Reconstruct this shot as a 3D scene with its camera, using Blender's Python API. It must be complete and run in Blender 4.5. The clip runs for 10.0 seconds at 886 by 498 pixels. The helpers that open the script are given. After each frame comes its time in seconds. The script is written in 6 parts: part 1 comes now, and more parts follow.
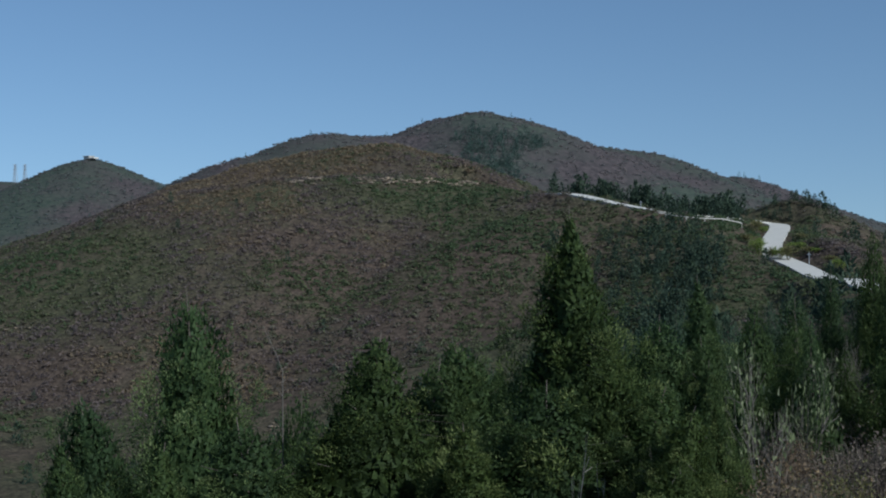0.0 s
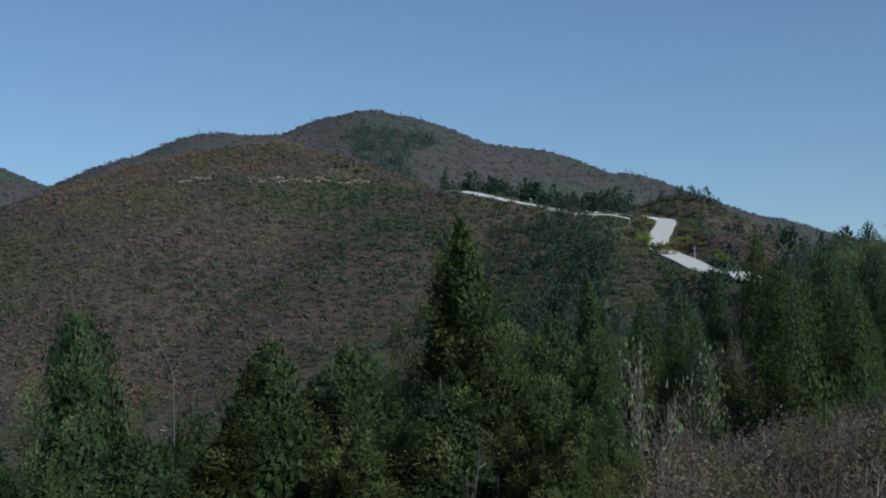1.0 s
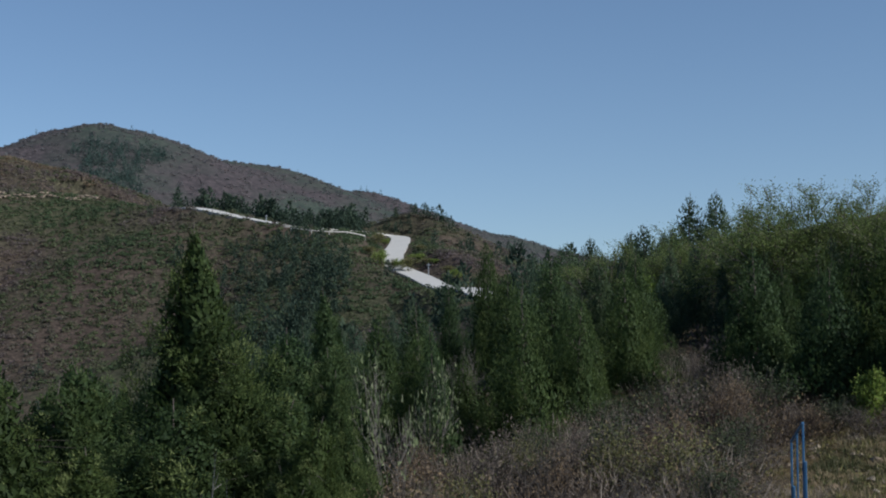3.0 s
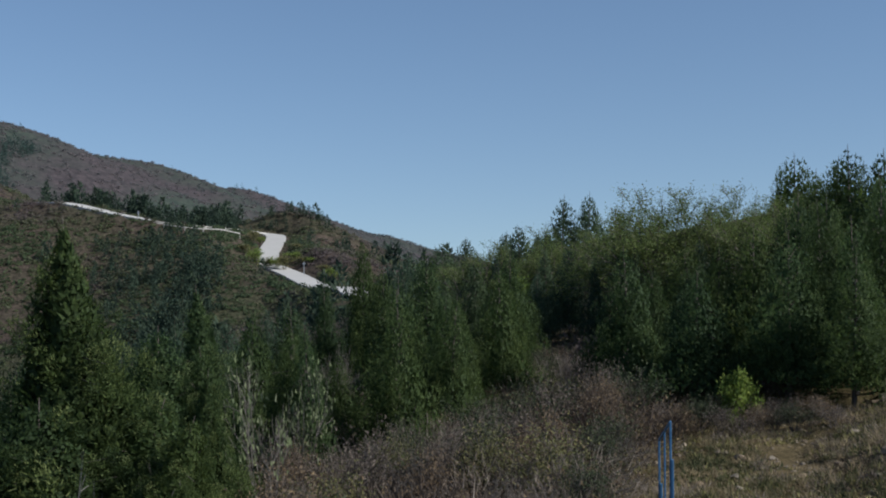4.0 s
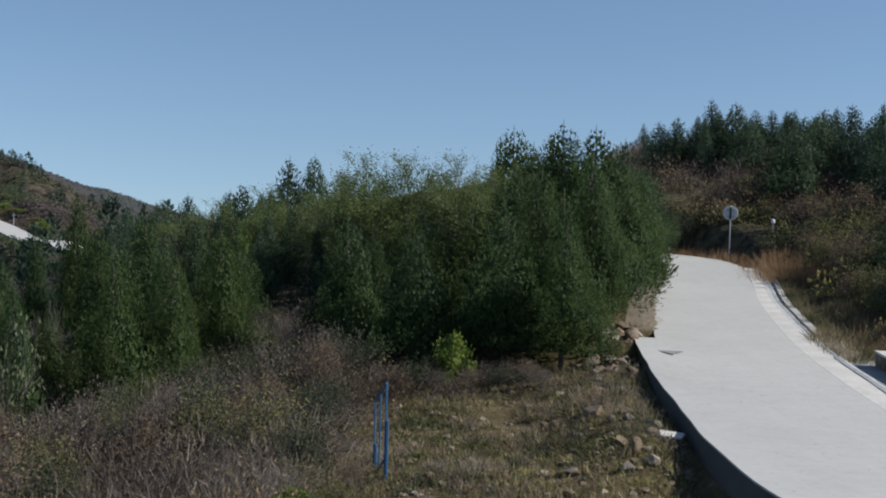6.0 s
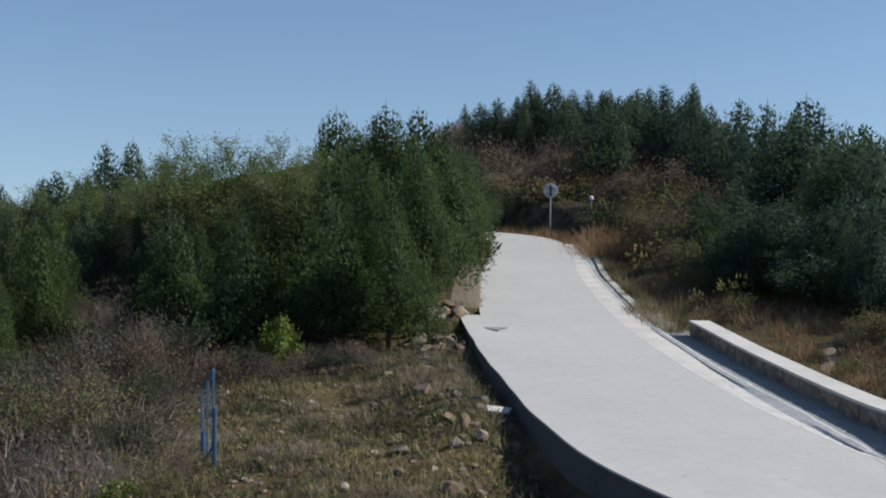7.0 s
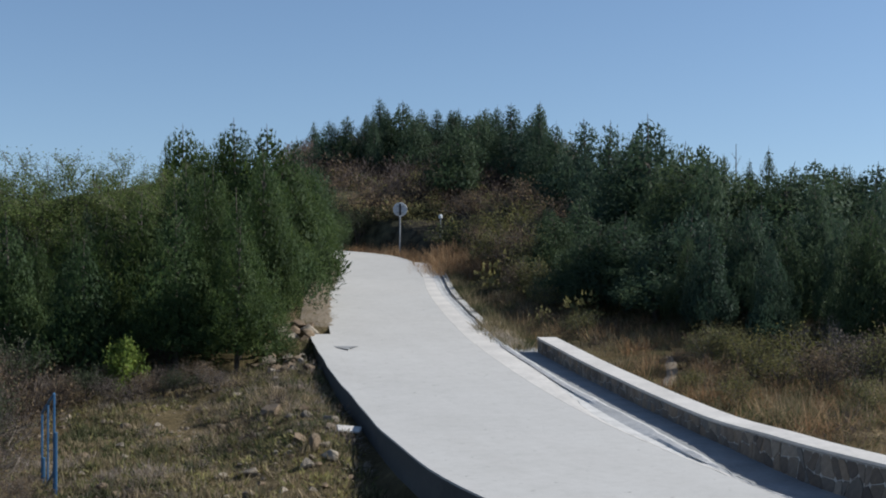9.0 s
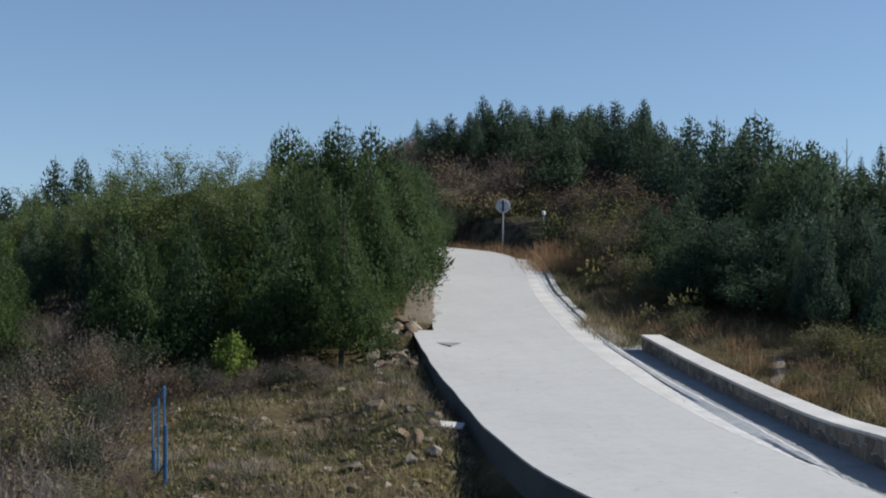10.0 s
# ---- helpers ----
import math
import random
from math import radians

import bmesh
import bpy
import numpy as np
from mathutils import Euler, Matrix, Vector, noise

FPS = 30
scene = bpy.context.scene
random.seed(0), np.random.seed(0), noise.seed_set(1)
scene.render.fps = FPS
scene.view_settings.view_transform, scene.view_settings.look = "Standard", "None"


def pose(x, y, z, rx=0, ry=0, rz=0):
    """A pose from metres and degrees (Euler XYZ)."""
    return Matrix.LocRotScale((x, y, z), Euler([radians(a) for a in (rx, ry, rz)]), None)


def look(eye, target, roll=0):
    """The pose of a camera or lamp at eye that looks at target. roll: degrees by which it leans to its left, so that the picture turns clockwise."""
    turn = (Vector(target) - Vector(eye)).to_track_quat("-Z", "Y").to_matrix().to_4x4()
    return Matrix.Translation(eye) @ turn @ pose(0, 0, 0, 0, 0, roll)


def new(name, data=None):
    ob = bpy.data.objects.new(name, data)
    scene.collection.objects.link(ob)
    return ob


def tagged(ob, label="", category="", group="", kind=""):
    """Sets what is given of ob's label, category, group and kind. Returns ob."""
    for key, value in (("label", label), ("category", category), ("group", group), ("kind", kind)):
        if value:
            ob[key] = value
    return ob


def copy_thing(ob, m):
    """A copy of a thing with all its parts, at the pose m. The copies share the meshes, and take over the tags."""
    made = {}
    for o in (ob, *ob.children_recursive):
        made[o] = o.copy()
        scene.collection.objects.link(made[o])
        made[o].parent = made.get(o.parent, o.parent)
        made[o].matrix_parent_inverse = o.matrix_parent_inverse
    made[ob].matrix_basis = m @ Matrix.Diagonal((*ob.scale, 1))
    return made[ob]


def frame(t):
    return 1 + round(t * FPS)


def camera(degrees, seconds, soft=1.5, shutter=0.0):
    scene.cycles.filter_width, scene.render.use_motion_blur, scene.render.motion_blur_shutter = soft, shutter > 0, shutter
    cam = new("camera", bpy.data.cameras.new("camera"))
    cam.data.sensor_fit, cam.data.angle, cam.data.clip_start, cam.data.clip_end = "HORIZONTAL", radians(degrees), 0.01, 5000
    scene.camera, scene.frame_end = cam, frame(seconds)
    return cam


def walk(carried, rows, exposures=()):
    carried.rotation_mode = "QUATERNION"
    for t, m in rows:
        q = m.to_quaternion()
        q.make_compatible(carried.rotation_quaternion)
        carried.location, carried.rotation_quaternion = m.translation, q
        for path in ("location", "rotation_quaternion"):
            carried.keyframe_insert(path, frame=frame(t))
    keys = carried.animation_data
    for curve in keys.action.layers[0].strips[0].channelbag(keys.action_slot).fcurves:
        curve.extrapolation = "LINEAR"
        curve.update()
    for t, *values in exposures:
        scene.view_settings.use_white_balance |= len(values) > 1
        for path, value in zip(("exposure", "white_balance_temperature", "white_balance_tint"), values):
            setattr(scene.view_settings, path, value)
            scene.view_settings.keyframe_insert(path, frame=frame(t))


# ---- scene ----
# Everything is laid out round the viewpoint: bearing in degrees (clockwise from +y) and distance in metres.
EYE_Z = 3.4
cam = camera(38.6, 10.0, soft=1.95)
ROWS = (  # seconds, bearing, pitch, lean to the left
    (0, -34.89, -0.45, -0.30),
    (0.5, -32.65, -0.61, -0.38),
    (1, -30.00, -0.58, -1.04),
    (1.5, -27.61, -0.28, -0.92),
    (2, -24.91, -0.04, -1.04),
    (2.5, -21.16, -0.06, -0.84),
    (2.7, -19.79, -0.10, -0.99),
    (3.8, -13.84, 0.06, -0.67),
    (4, -12.47, -0.13, -0.46),
    (4.5, -8.87, -0.50, -0.20),
    (5, -6.64, -0.68, 0.17),
    (5.2, -5.83, -0.85, 0.42),
    (6.3, 2.41, -1.84, 1.27),
    (6.5, 3.85, -1.63, 0.60),
    (7, 7.94, -2.43, 0.63),
    (7.5, 10.94, -2.88, 0.58),
    (8, 12.67, -2.18, 0.83),
    (8.5, 14.00, -2.02, 0.84),
    (9, 14.73, -1.51, 0.63),
    (9.5, 12.58, -1.63, 0.40),
    (10, 10.07, -1.71, 0.54),
)
walk(cam, [(t, Matrix.Translation((0, 0, EYE_Z)) @ pose(0, 0, 0, 0, 0, -b) @ pose(0, 0, 0, 90 + p, 0, 0) @ pose(0, 0, 0, 0, 0, r))
           for t, b, p, r in ROWS], exposures=((0.0, -0.2, 5400, 3.5), (1.0, -0.18, 5400, 4), (2.5, -0.1, 5600, 8), (4.5, 0.04, 5800, 9), (6.5, 0.13, 5850, 9), (10.0, 0.17, 5780, 9)))

# ---- light ----
SUN_BEARING, SUN_HEIGHT = 98.0, 36.0
world = bpy.data.worlds.new("sky")
scene.world = world
world.use_nodes = True
wn, wl = world.node_tree.nodes, world.node_tree.links
sky = wn.new("ShaderNodeTexSky")
sky.sky_type, sky.sun_disc = "NISHITA", False
sky.sun_elevation, sky.sun_rotation = radians(SUN_HEIGHT), radians(SUN_BEARING)
sky.air_density, sky.dust_density, sky.ozone_density, sky.altitude = 1.0, 0.5, 0.75, 400
# the clear autumn air keeps its blue almost down to the hills
coord, squeeze = wn.new("ShaderNodeTexCoord"), wn.new("ShaderNodeMapping")
squeeze.inputs["Location"].default_value, squeeze.inputs["Scale"].default_value = (0, 0, 0.105), (1, 1, 0.9)
wl.new(coord.outputs["Generated"], squeeze.inputs[0])
wl.new(squeeze.outputs[0], sky.inputs[0])
wl.new(sky.outputs[0], wn["Background"].inputs[0])
wn["Background"].inputs[1].default_value = 0.097
sun = new("sun", bpy.data.lights.new("sun", "SUN"))
sun.data.energy, sun.data.angle, sun.data.color = 5.0, radians(0.6), (1.0, 0.94, 0.84)
sun.matrix_world = look((200 * math.sin(radians(SUN_BEARING)), 200 * math.cos(radians(SUN_BEARING)), 200 * math.tan(radians(SUN_HEIGHT))), (0, 0, 0))


# ---- small tools ----
def at(bearing, dist):
    return dist * math.sin(radians(bearing)), dist * math.cos(radians(bearing))


def mesh_of(name, verts, faces, mat=None, tone=None, smooth=False):
    """A mesh from numpy arrays: faces is (n, k) of vertex indices. tone: one number a face."""
    me = bpy.data.meshes.new(name)
    verts, faces = np.asarray(verts, dtype=np.float32), np.asarray(faces, dtype=np.int32)
    n, k = faces.shape
    me.vertices.add(len(verts))
    me.vertices.foreach_set("co", verts.ravel())
    me.loops.add(n * k)
    me.loops.foreach_set("vertex_index", faces.ravel())
    me.polygons.add(n)
    me.polygons.foreach_set("loop_start", np.arange(0, n * k, k, dtype=np.int32))
    me.polygons.foreach_set("loop_total", np.full(n, k, dtype=np.int32))
    me.polygons.foreach_set("use_smooth", np.full(n, smooth, dtype=bool))
    if tone is not None:
        a = me.attributes.new("tone", "FLOAT", "FACE")
        a.data.foreach_set("value", np.asarray(tone, dtype=np.float32))
    me.update(calc_edges=True)
    if mat:
        me.materials.append(mat)
    return me


def part(name, data, material=None, parent=None, label=""):
    """ONE mesh object under a thing or a part, from a bmesh or a finished mesh."""
    if isinstance(data, bmesh.types.BMesh):
        me = bpy.data.meshes.new(name)
        data.to_mesh(me)
        data.free()
    else:
        me = data
    if material and not me.materials:
        me.materials.append(material)
    ob = new(name, me)
    if parent:
        ob.parent = parent
    return tagged(ob, label)


def empty(name, m):
    ob = new(name)
    ob.empty_display_size = 0.2
    ob.matrix_basis = m
    return ob


def smooth01(x):
    x = np.clip(x, 0, 1)
    return x * x * (3 - 2 * x)


def curve_points(rows, step):
    """Points every step along a smooth line through rows of (x, y, ...)."""
    rows = np.asarray(rows, dtype=float)
    pad = np.vstack([2 * rows[0] - rows[1], rows, 2 * rows[-1] - rows[-2]])
    out = []
    for i in range(1, len(pad) - 2):
        a, b, c, d = pad[i - 1:i + 3]
        n = max(2, int(np.linalg.norm(c[:2] - b[:2]) / step))
        for u in np.arange(n) / n:
            out.append(0.5 * (2 * b + (c - a) * u + (2 * a - 5 * b + 4 * c - d) * u * u + (3 * b - a - 3 * c + d) * u ** 3))
    return np.array(out + [rows[-1]])


def sides(line):
    """Unit vectors to the left of a line in plan."""
    d = np.gradient(line[:, :2], axis=0)
    d /= np.linalg.norm(d, axis=1)[:, None] + 1e-9
    return np.stack([-d[:, 1], d[:, 0]], 1)


def value_noise(x, y, seed):
    """Smooth noise in -1..1 for arrays."""
    xi, yi = np.floor(x).astype(np.int64), np.floor(y).astype(np.int64)
    fx, fy = smooth01(x - xi), smooth01(y - yi)

    def h(a, b):
        v = (a * 374761393 + b * 668265263 + seed * 144665) & 0x7FFFFFFF
        v = ((v ^ (v >> 13)) * 1274126177) & 0x7FFFFFFF
        return ((v ^ (v >> 16)) & 0xFFFF) / 32767.5 - 1
    return (h(xi, yi) * (1 - fx) + h(xi + 1, yi) * fx) * (1 - fy) + (h(xi, yi + 1) * (1 - fx) + h(xi + 1, yi + 1) * fx) * fy


def fractal(x, y, seed, octaves=4):
    return sum(value_noise(x * 2 ** o, y * 2 ** o, seed + o) / 2 ** o for o in range(octaves)) / 1.7


# ---- materials ----
def material(name, build, rough=0.9, metal=0.0):
    m = bpy.data.materials.new(name)
    m.use_nodes = True
    nt = m.node_tree
    b = nt.nodes["Principled BSDF"]
    b.inputs["Roughness"].default_value, b.inputs["Metallic"].default_value = rough, metal
    build(nt, b)
    return m


def node(nt, kind, **values):
    n = nt.nodes.new("ShaderNode" + kind)
    for key, v in values.items():
        n.inputs[key].default_value = v
    return n


def noise_tex(nt, scale, detail=4.0, rough=0.55, coords="Object"):
    tc, n = node(nt, "TexCoord"), node(nt, "TexNoise", Scale=scale, Detail=detail, Roughness=rough)
    nt.links.new(tc.outputs[coords], n.inputs["Vector"])
    return n.outputs["Fac"]


def ramp(nt, fac, stops):
    r = nt.nodes.new("ShaderNodeValToRGB")
    e = r.color_ramp.elements
    while len(e) < len(stops):
        e.new(0.5)
    for el, (p, c) in zip(e, stops):
        el.position, el.color = p, (*c, 1)
    nt.links.new(fac, r.inputs[0])
    return r.outputs[0]


def mix(nt, fac, a, b, mode="MIX"):
    m = nt.nodes.new("ShaderNodeMix")
    m.data_type, m.blend_type = "RGBA", mode
    for i, v in ((0, fac), (6, a), (7, b)):
        if isinstance(v, bpy.types.NodeSocket):
            nt.links.new(v, m.inputs[i])
        else:
            m.inputs[i].default_value = v if i == 0 else (*v, 1)
    return m.outputs[2]


def bump(nt, b, height, strength, distance):
    n = node(nt, "Bump", Strength=strength, Distance=distance)
    nt.links.new(height, n.inputs["Height"])
    nt.links.new(n.outputs[0], b.inputs["Normal"])


def leaf_material(name, stops, object_shift=0.0, rough=0.75, thinness=0.42, second=None, grain=22.0):
    """Foliage: colour by each leaf's own tone, a little by the whole plant, with fine mottling inside each spray."""
    def build(nt, b):
        a = nt.nodes.new("ShaderNodeAttribute")
        a.attribute_name = "tone"
        fac = a.outputs["Fac"]
        oi = nt.nodes.new("ShaderNodeObjectInfo")
        if object_shift:
            m1 = node(nt, "Math")
            m1.operation = "MULTIPLY_ADD"
            nt.links.new(oi.outputs["Random"], m1.inputs[0])
            m1.inputs[1].default_value = object_shift
            nt.links.new(fac, m1.inputs[2])
            fac = m1.outputs[0]
        c = ramp(nt, fac, stops)
        if second:  # some plants of the kind lean to another green
            wn2 = node(nt, "TexWhiteNoise")
            wn2.noise_dimensions = "1D"
            nt.links.new(oi.outputs["Random"], wn2.inputs["W"])
            c = mix(nt, wn2.outputs["Value"], c, ramp(nt, fac, second))
        if grain:
            f = noise_tex(nt, grain, 3, 0.6)
            c = mix(nt, 0.55, c, ramp(nt, f, ((0.36, (0.45, 0.45, 0.45)), (0.5, (0.95, 0.95, 0.95)), (0.64, (1.6, 1.6, 1.55)))), "MULTIPLY")
        nt.links.new(c, b.inputs["Base Color"])
        b.inputs["Specular IOR Level"].default_value = 0.25
        thin = nt.nodes.new("ShaderNodeBsdfTranslucent")
        nt.links.new(c, thin.inputs[0])
        both = node(nt, "MixShader", Fac=thinness)
        nt.links.new(b.outputs[0], both.inputs[1])
        nt.links.new(thin.outputs[0], both.inputs[2])
        nt.links.new(both.outputs[0], nt.nodes["Material Output"].inputs[0])
    return material(name, build, rough)


def plain(name, colour, rough=0.8, metal=0.0, vary=0.25, scale=6.0, relief=0.0):
    def build(nt, b):
        f = noise_tex(nt, scale)
        c = ramp(nt, f, ((0.25, tuple(v * (1 - vary) for v in colour)), (0.75, tuple(min(1, v * (1 + vary)) for v in colour))))
        f2 = noise_tex(nt, scale * 9, 6)
        c = mix(nt, 0.35, c, ramp(nt, f2, ((0.3, tuple(v * 0.7 for v in colour)), (0.7, tuple(min(1, v * 1.2) for v in colour)))))
        nt.links.new(c, b.inputs["Base Color"])
        if relief:
            bump(nt, b, f2, 0.6, relief)
    return material(name, build, rough, metal)


def ground_build(nt, b):
    big, mid, fine = noise_tex(nt, 0.045, 5), noise_tex(nt, 0.55, 6, 0.65), noise_tex(nt, 9.0, 6, 0.7)
    soil = ramp(nt, mid, ((0.3, (0.075, 0.056, 0.032)), (0.45, (0.15, 0.112, 0.062)), (0.58, (0.25, 0.19, 0.11)), (0.72, (0.36, 0.285, 0.18))))
    grit = noise_tex(nt, 3.2, 8, 0.75)
    soil = mix(nt, 0.4, soil, ramp(nt, grit, ((0.3, (0.22, 0.19, 0.14)), (0.5, (0.85, 0.8, 0.7)), (0.68, (2.0, 1.85, 1.6)))), "MULTIPLY")
    green = ramp(nt, fine, ((0.3, (0.06, 0.055, 0.025)), (0.7, (0.17, 0.14, 0.066))))
    c = mix(nt, ramp(nt, big, ((0.42, (0, 0, 0)), (0.6, (0.7, 0.7, 0.7)))), soil, green)
    c = mix(nt, 0.35, c, ramp(nt, fine, ((0.3, (0.25, 0.22, 0.2)), (0.75, (1.0, 0.95, 0.85)))), "MULTIPLY")
    # low twiggy scrub and leaf litter cover the hills, bare dry soil only round the clearing
    tc, ln = node(nt, "TexCoord"), node(nt, "VectorMath")
    ln.operation = "LENGTH"
    nt.links.new(tc.outputs["Object"], ln.inputs[0])
    away = node(nt, "MapRange")
    away.inputs[1].default_value, away.inputs[2].default_value = 34, 62
    nt.links.new(ln.outputs["Value"], away.inputs[0])
    bushes, twigs, patchy = noise_tex(nt, 0.5, 5, 0.65), noise_tex(nt, 1.6, 6, 0.75), noise_tex(nt, 0.02, 5, 0.6)
    brown = ramp(nt, bushes, ((0.3, (0.048, 0.036, 0.028)), (0.5, (0.07, 0.053, 0.042)), (0.7, (0.094, 0.07, 0.055))))
    olive = ramp(nt, bushes, ((0.3, (0.036, 0.042, 0.024)), (0.7, (0.074, 0.074, 0.04))))
    litter = mix(nt, ramp(nt, patchy, ((0.42, (0, 0, 0)), (0.6, (0.85, 0.85, 0.85)))), brown, olive)
    litter = mix(nt, 0.85, litter, ramp(nt, twigs, ((0.4, (0.45, 0.45, 0.43)), (0.5, (0.95, 0.95, 0.95)), (0.6, (1.55, 1.5, 1.4)))), "MULTIPLY")
    # the far mountain is under leafless woods, greyed in the colour for haze
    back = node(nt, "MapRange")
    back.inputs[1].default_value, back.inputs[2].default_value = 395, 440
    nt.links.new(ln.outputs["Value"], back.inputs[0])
    hazy_woods_floor = ramp(nt, noise_tex(nt, 0.4, 6, 0.75), ((0.38, (0.036, 0.033, 0.034)), (0.5, (0.064, 0.054, 0.055)), (0.62, (0.094, 0.076, 0.076))))
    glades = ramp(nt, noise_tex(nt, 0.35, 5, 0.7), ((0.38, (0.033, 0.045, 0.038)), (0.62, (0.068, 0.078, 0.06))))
    hazy_woods_floor = mix(nt, ramp(nt, noise_tex(nt, 0.014, 5, 0.6), ((0.42, (0, 0, 0)), (0.6, (1, 1, 1)))), hazy_woods_floor, glades)
    litter = mix(nt, back.outputs[0], litter, hazy_woods_floor)
    c = mix(nt, away.outputs[0], c, litter)
    nt.links.new(c, b.inputs["Base Color"])
    b.inputs["Specular IOR Level"].default_value = 0.05
    lumps = node(nt, "Bump", Strength=0.5, Distance=0.8)
    nt.links.new(bushes, lumps.inputs["Height"])
    small = node(nt, "Bump", Strength=0.9, Distance=0.12)
    nt.links.new(fine, small.inputs["Height"])
    relief = mix(nt, away.outputs[0], small.outputs[0], lumps.outputs[0])
    nt.links.new(relief, b.inputs["Normal"])



def concrete_build(nt, b):
    big, mid, fine = noise_tex(nt, 0.3, 6, 0.65), noise_tex(nt, 1.9, 7, 0.7), noise_tex(nt, 45, 5, 0.7)
    c = ramp(nt, big, ((0.3, (0.46, 0.433, 0.39)), (0.5, (0.5, 0.472, 0.428)), (0.7, (0.53, 0.502, 0.458))))
    c = mix(nt, 0.35, c, ramp(nt, mid, ((0.28, (0.41, 0.385, 0.345)), (0.45, (0.5, 0.47, 0.425)), (0.7, (0.55, 0.52, 0.475)))))
    # faint dust drawn out along the lane
    tc, mp, st = node(nt, "TexCoord"), node(nt, "Mapping", Scale=(1.1, 0.16, 1.0), Rotation=(0, 0, 0.1)), node(nt, "TexNoise", Scale=1.0, Detail=5.0, Roughness=0.6)
    nt.links.new(tc.outputs["Object"], mp.inputs[0])
    nt.links.new(mp.outputs[0], st.inputs["Vector"])
    c = mix(nt, 0.35, c, ramp(nt, st.outputs["Fac"], ((0.3, (0.86, 0.85, 0.84)), (0.5, (0.96, 0.96, 0.96)), (0.7, (1, 1, 1)))), "MULTIPLY")
    c = mix(nt, 0.25, c, ramp(nt, fine, ((0.3, (0.55, 0.55, 0.55)), (0.7, (1, 1, 1)))), "MULTIPLY")
    spots = ramp(nt, noise_tex(nt, 7.0, 2, 0.5), ((0.22, (0.45, 0.42, 0.38)), (0.32, (1, 1, 1))))
    c = mix(nt, 0.3, c, ramp(nt, noise_tex(nt, 5.0, 6, 0.75), ((0.3, (0.72, 0.7, 0.67)), (0.5, (0.98, 0.98, 0.98)), (0.7, (1.12, 1.12, 1.12)))), "MULTIPLY")
    c = mix(nt, 0.8, c, spots, "MULTIPLY")
    oi = nt.nodes.new("ShaderNodeObjectInfo")
    c = mix(nt, 1.0, c, ramp(nt, oi.outputs["Random"], ((0, (0.96, 0.96, 0.955)), (1, (1, 0.995, 0.985)))), "MULTIPLY")
    nt.links.new(c, b.inputs["Base Color"])
    bump(nt, b, fine, 0.35, 0.004)


def stone_build(nt, b):
    oi = nt.nodes.new("ShaderNodeObjectInfo")
    c = ramp(nt, oi.outputs["Random"], ((0.0, (0.1, 0.085, 0.072)), (0.3, (0.16, 0.13, 0.1)), (0.55, (0.15, 0.145, 0.135)), (0.8, (0.22, 0.165, 0.115)), (1.0, (0.27, 0.24, 0.2))))
    f = noise_tex(nt, 14, 6, 0.65)
    c = mix(nt, 0.6, c, ramp(nt, f, ((0.3, (0.5, 0.48, 0.46)), (0.7, (1.1, 1.08, 1.02)))), "MULTIPLY")
    nt.links.new(c, b.inputs["Base Color"])
    bump(nt, b, f, 0.6, 0.012)


def rock_build(nt, b):
    oi = nt.nodes.new("ShaderNodeObjectInfo")
    c = ramp(nt, oi.outputs["Random"], ((0.0, (0.13, 0.088, 0.052)), (0.35, (0.22, 0.155, 0.092)), (0.65, (0.2, 0.165, 0.122)), (1.0, (0.36, 0.3, 0.22))))
    f = noise_tex(nt, 5, 7, 0.7)
    c = mix(nt, 0.7, c, ramp(nt, f, ((0.3, (0.5, 0.47, 0.44)), (0.55, (1, 1, 1)), (0.75, (1.2, 1.15, 1.05)))), "MULTIPLY")
    nt.links.new(c, b.inputs["Base Color"])
    bump(nt, b, f, 0.8, 0.05)


GROUND = material("dry_hillside", ground_build, 0.95)
CONCRETE = material("pale_concrete", concrete_build, 0.85)
DARK_CONCRETE = plain("dark_grey_concrete", (0.085, 0.078, 0.068), 0.9, vary=0.3, scale=1.6, relief=0.01)
KERB = plain("gutter_concrete", (0.42, 0.39, 0.345), 0.9, vary=0.55, scale=2.4, relief=0.015)
CREST = plain("worn_lip_concrete", (0.5, 0.475, 0.435), 0.9, vary=0.3, scale=2.4, relief=0.012)
# floor colour darkened to deepen the parapet's shadow in the channel
GUTTER_FLOOR = plain("shadow_grey_concrete", (0.25, 0.245, 0.235), 0.9, vary=0.3, scale=1.8, relief=0.012)
STRIP = plain("sandy_concrete", (0.55, 0.505, 0.445), 0.9, vary=0.2, scale=1.1, relief=0.006)
SOIL = plain("pale_trodden_soil", (0.21, 0.165, 0.112), 0.95, vary=0.35, scale=2.0, relief=0.02)
LEDGE = plain("pale_ledge", (0.19, 0.145, 0.1), 0.9, vary=0.45, scale=0.6, relief=0.05)
ROCK = material("limestone", rock_build, 0.9)
STONE = material("wall_stone", stone_build, 0.9)
MORTAR = plain("mortar", (0.4, 0.38, 0.34), 0.95, vary=0.15, scale=4, relief=0.006)
BARK = plain("bark", (0.1, 0.082, 0.066), 0.95, vary=0.4, scale=5.0, relief=0.01)
GREY_TWIG = plain("grey_twig", (0.115, 0.1, 0.085), 0.9, vary=0.3, scale=6.0)
PALE_BARK = plain("pale_twig", (0.24, 0.22, 0.185), 0.9, vary=0.3, scale=6.0)
BLUE_PAINT = plain("blue_paint", (0.06, 0.16, 0.29), 0.5, vary=0.3, scale=8.0)
STEEL = plain("galvanised_steel", (0.4, 0.41, 0.42), 0.5, 0.5, vary=0.15)
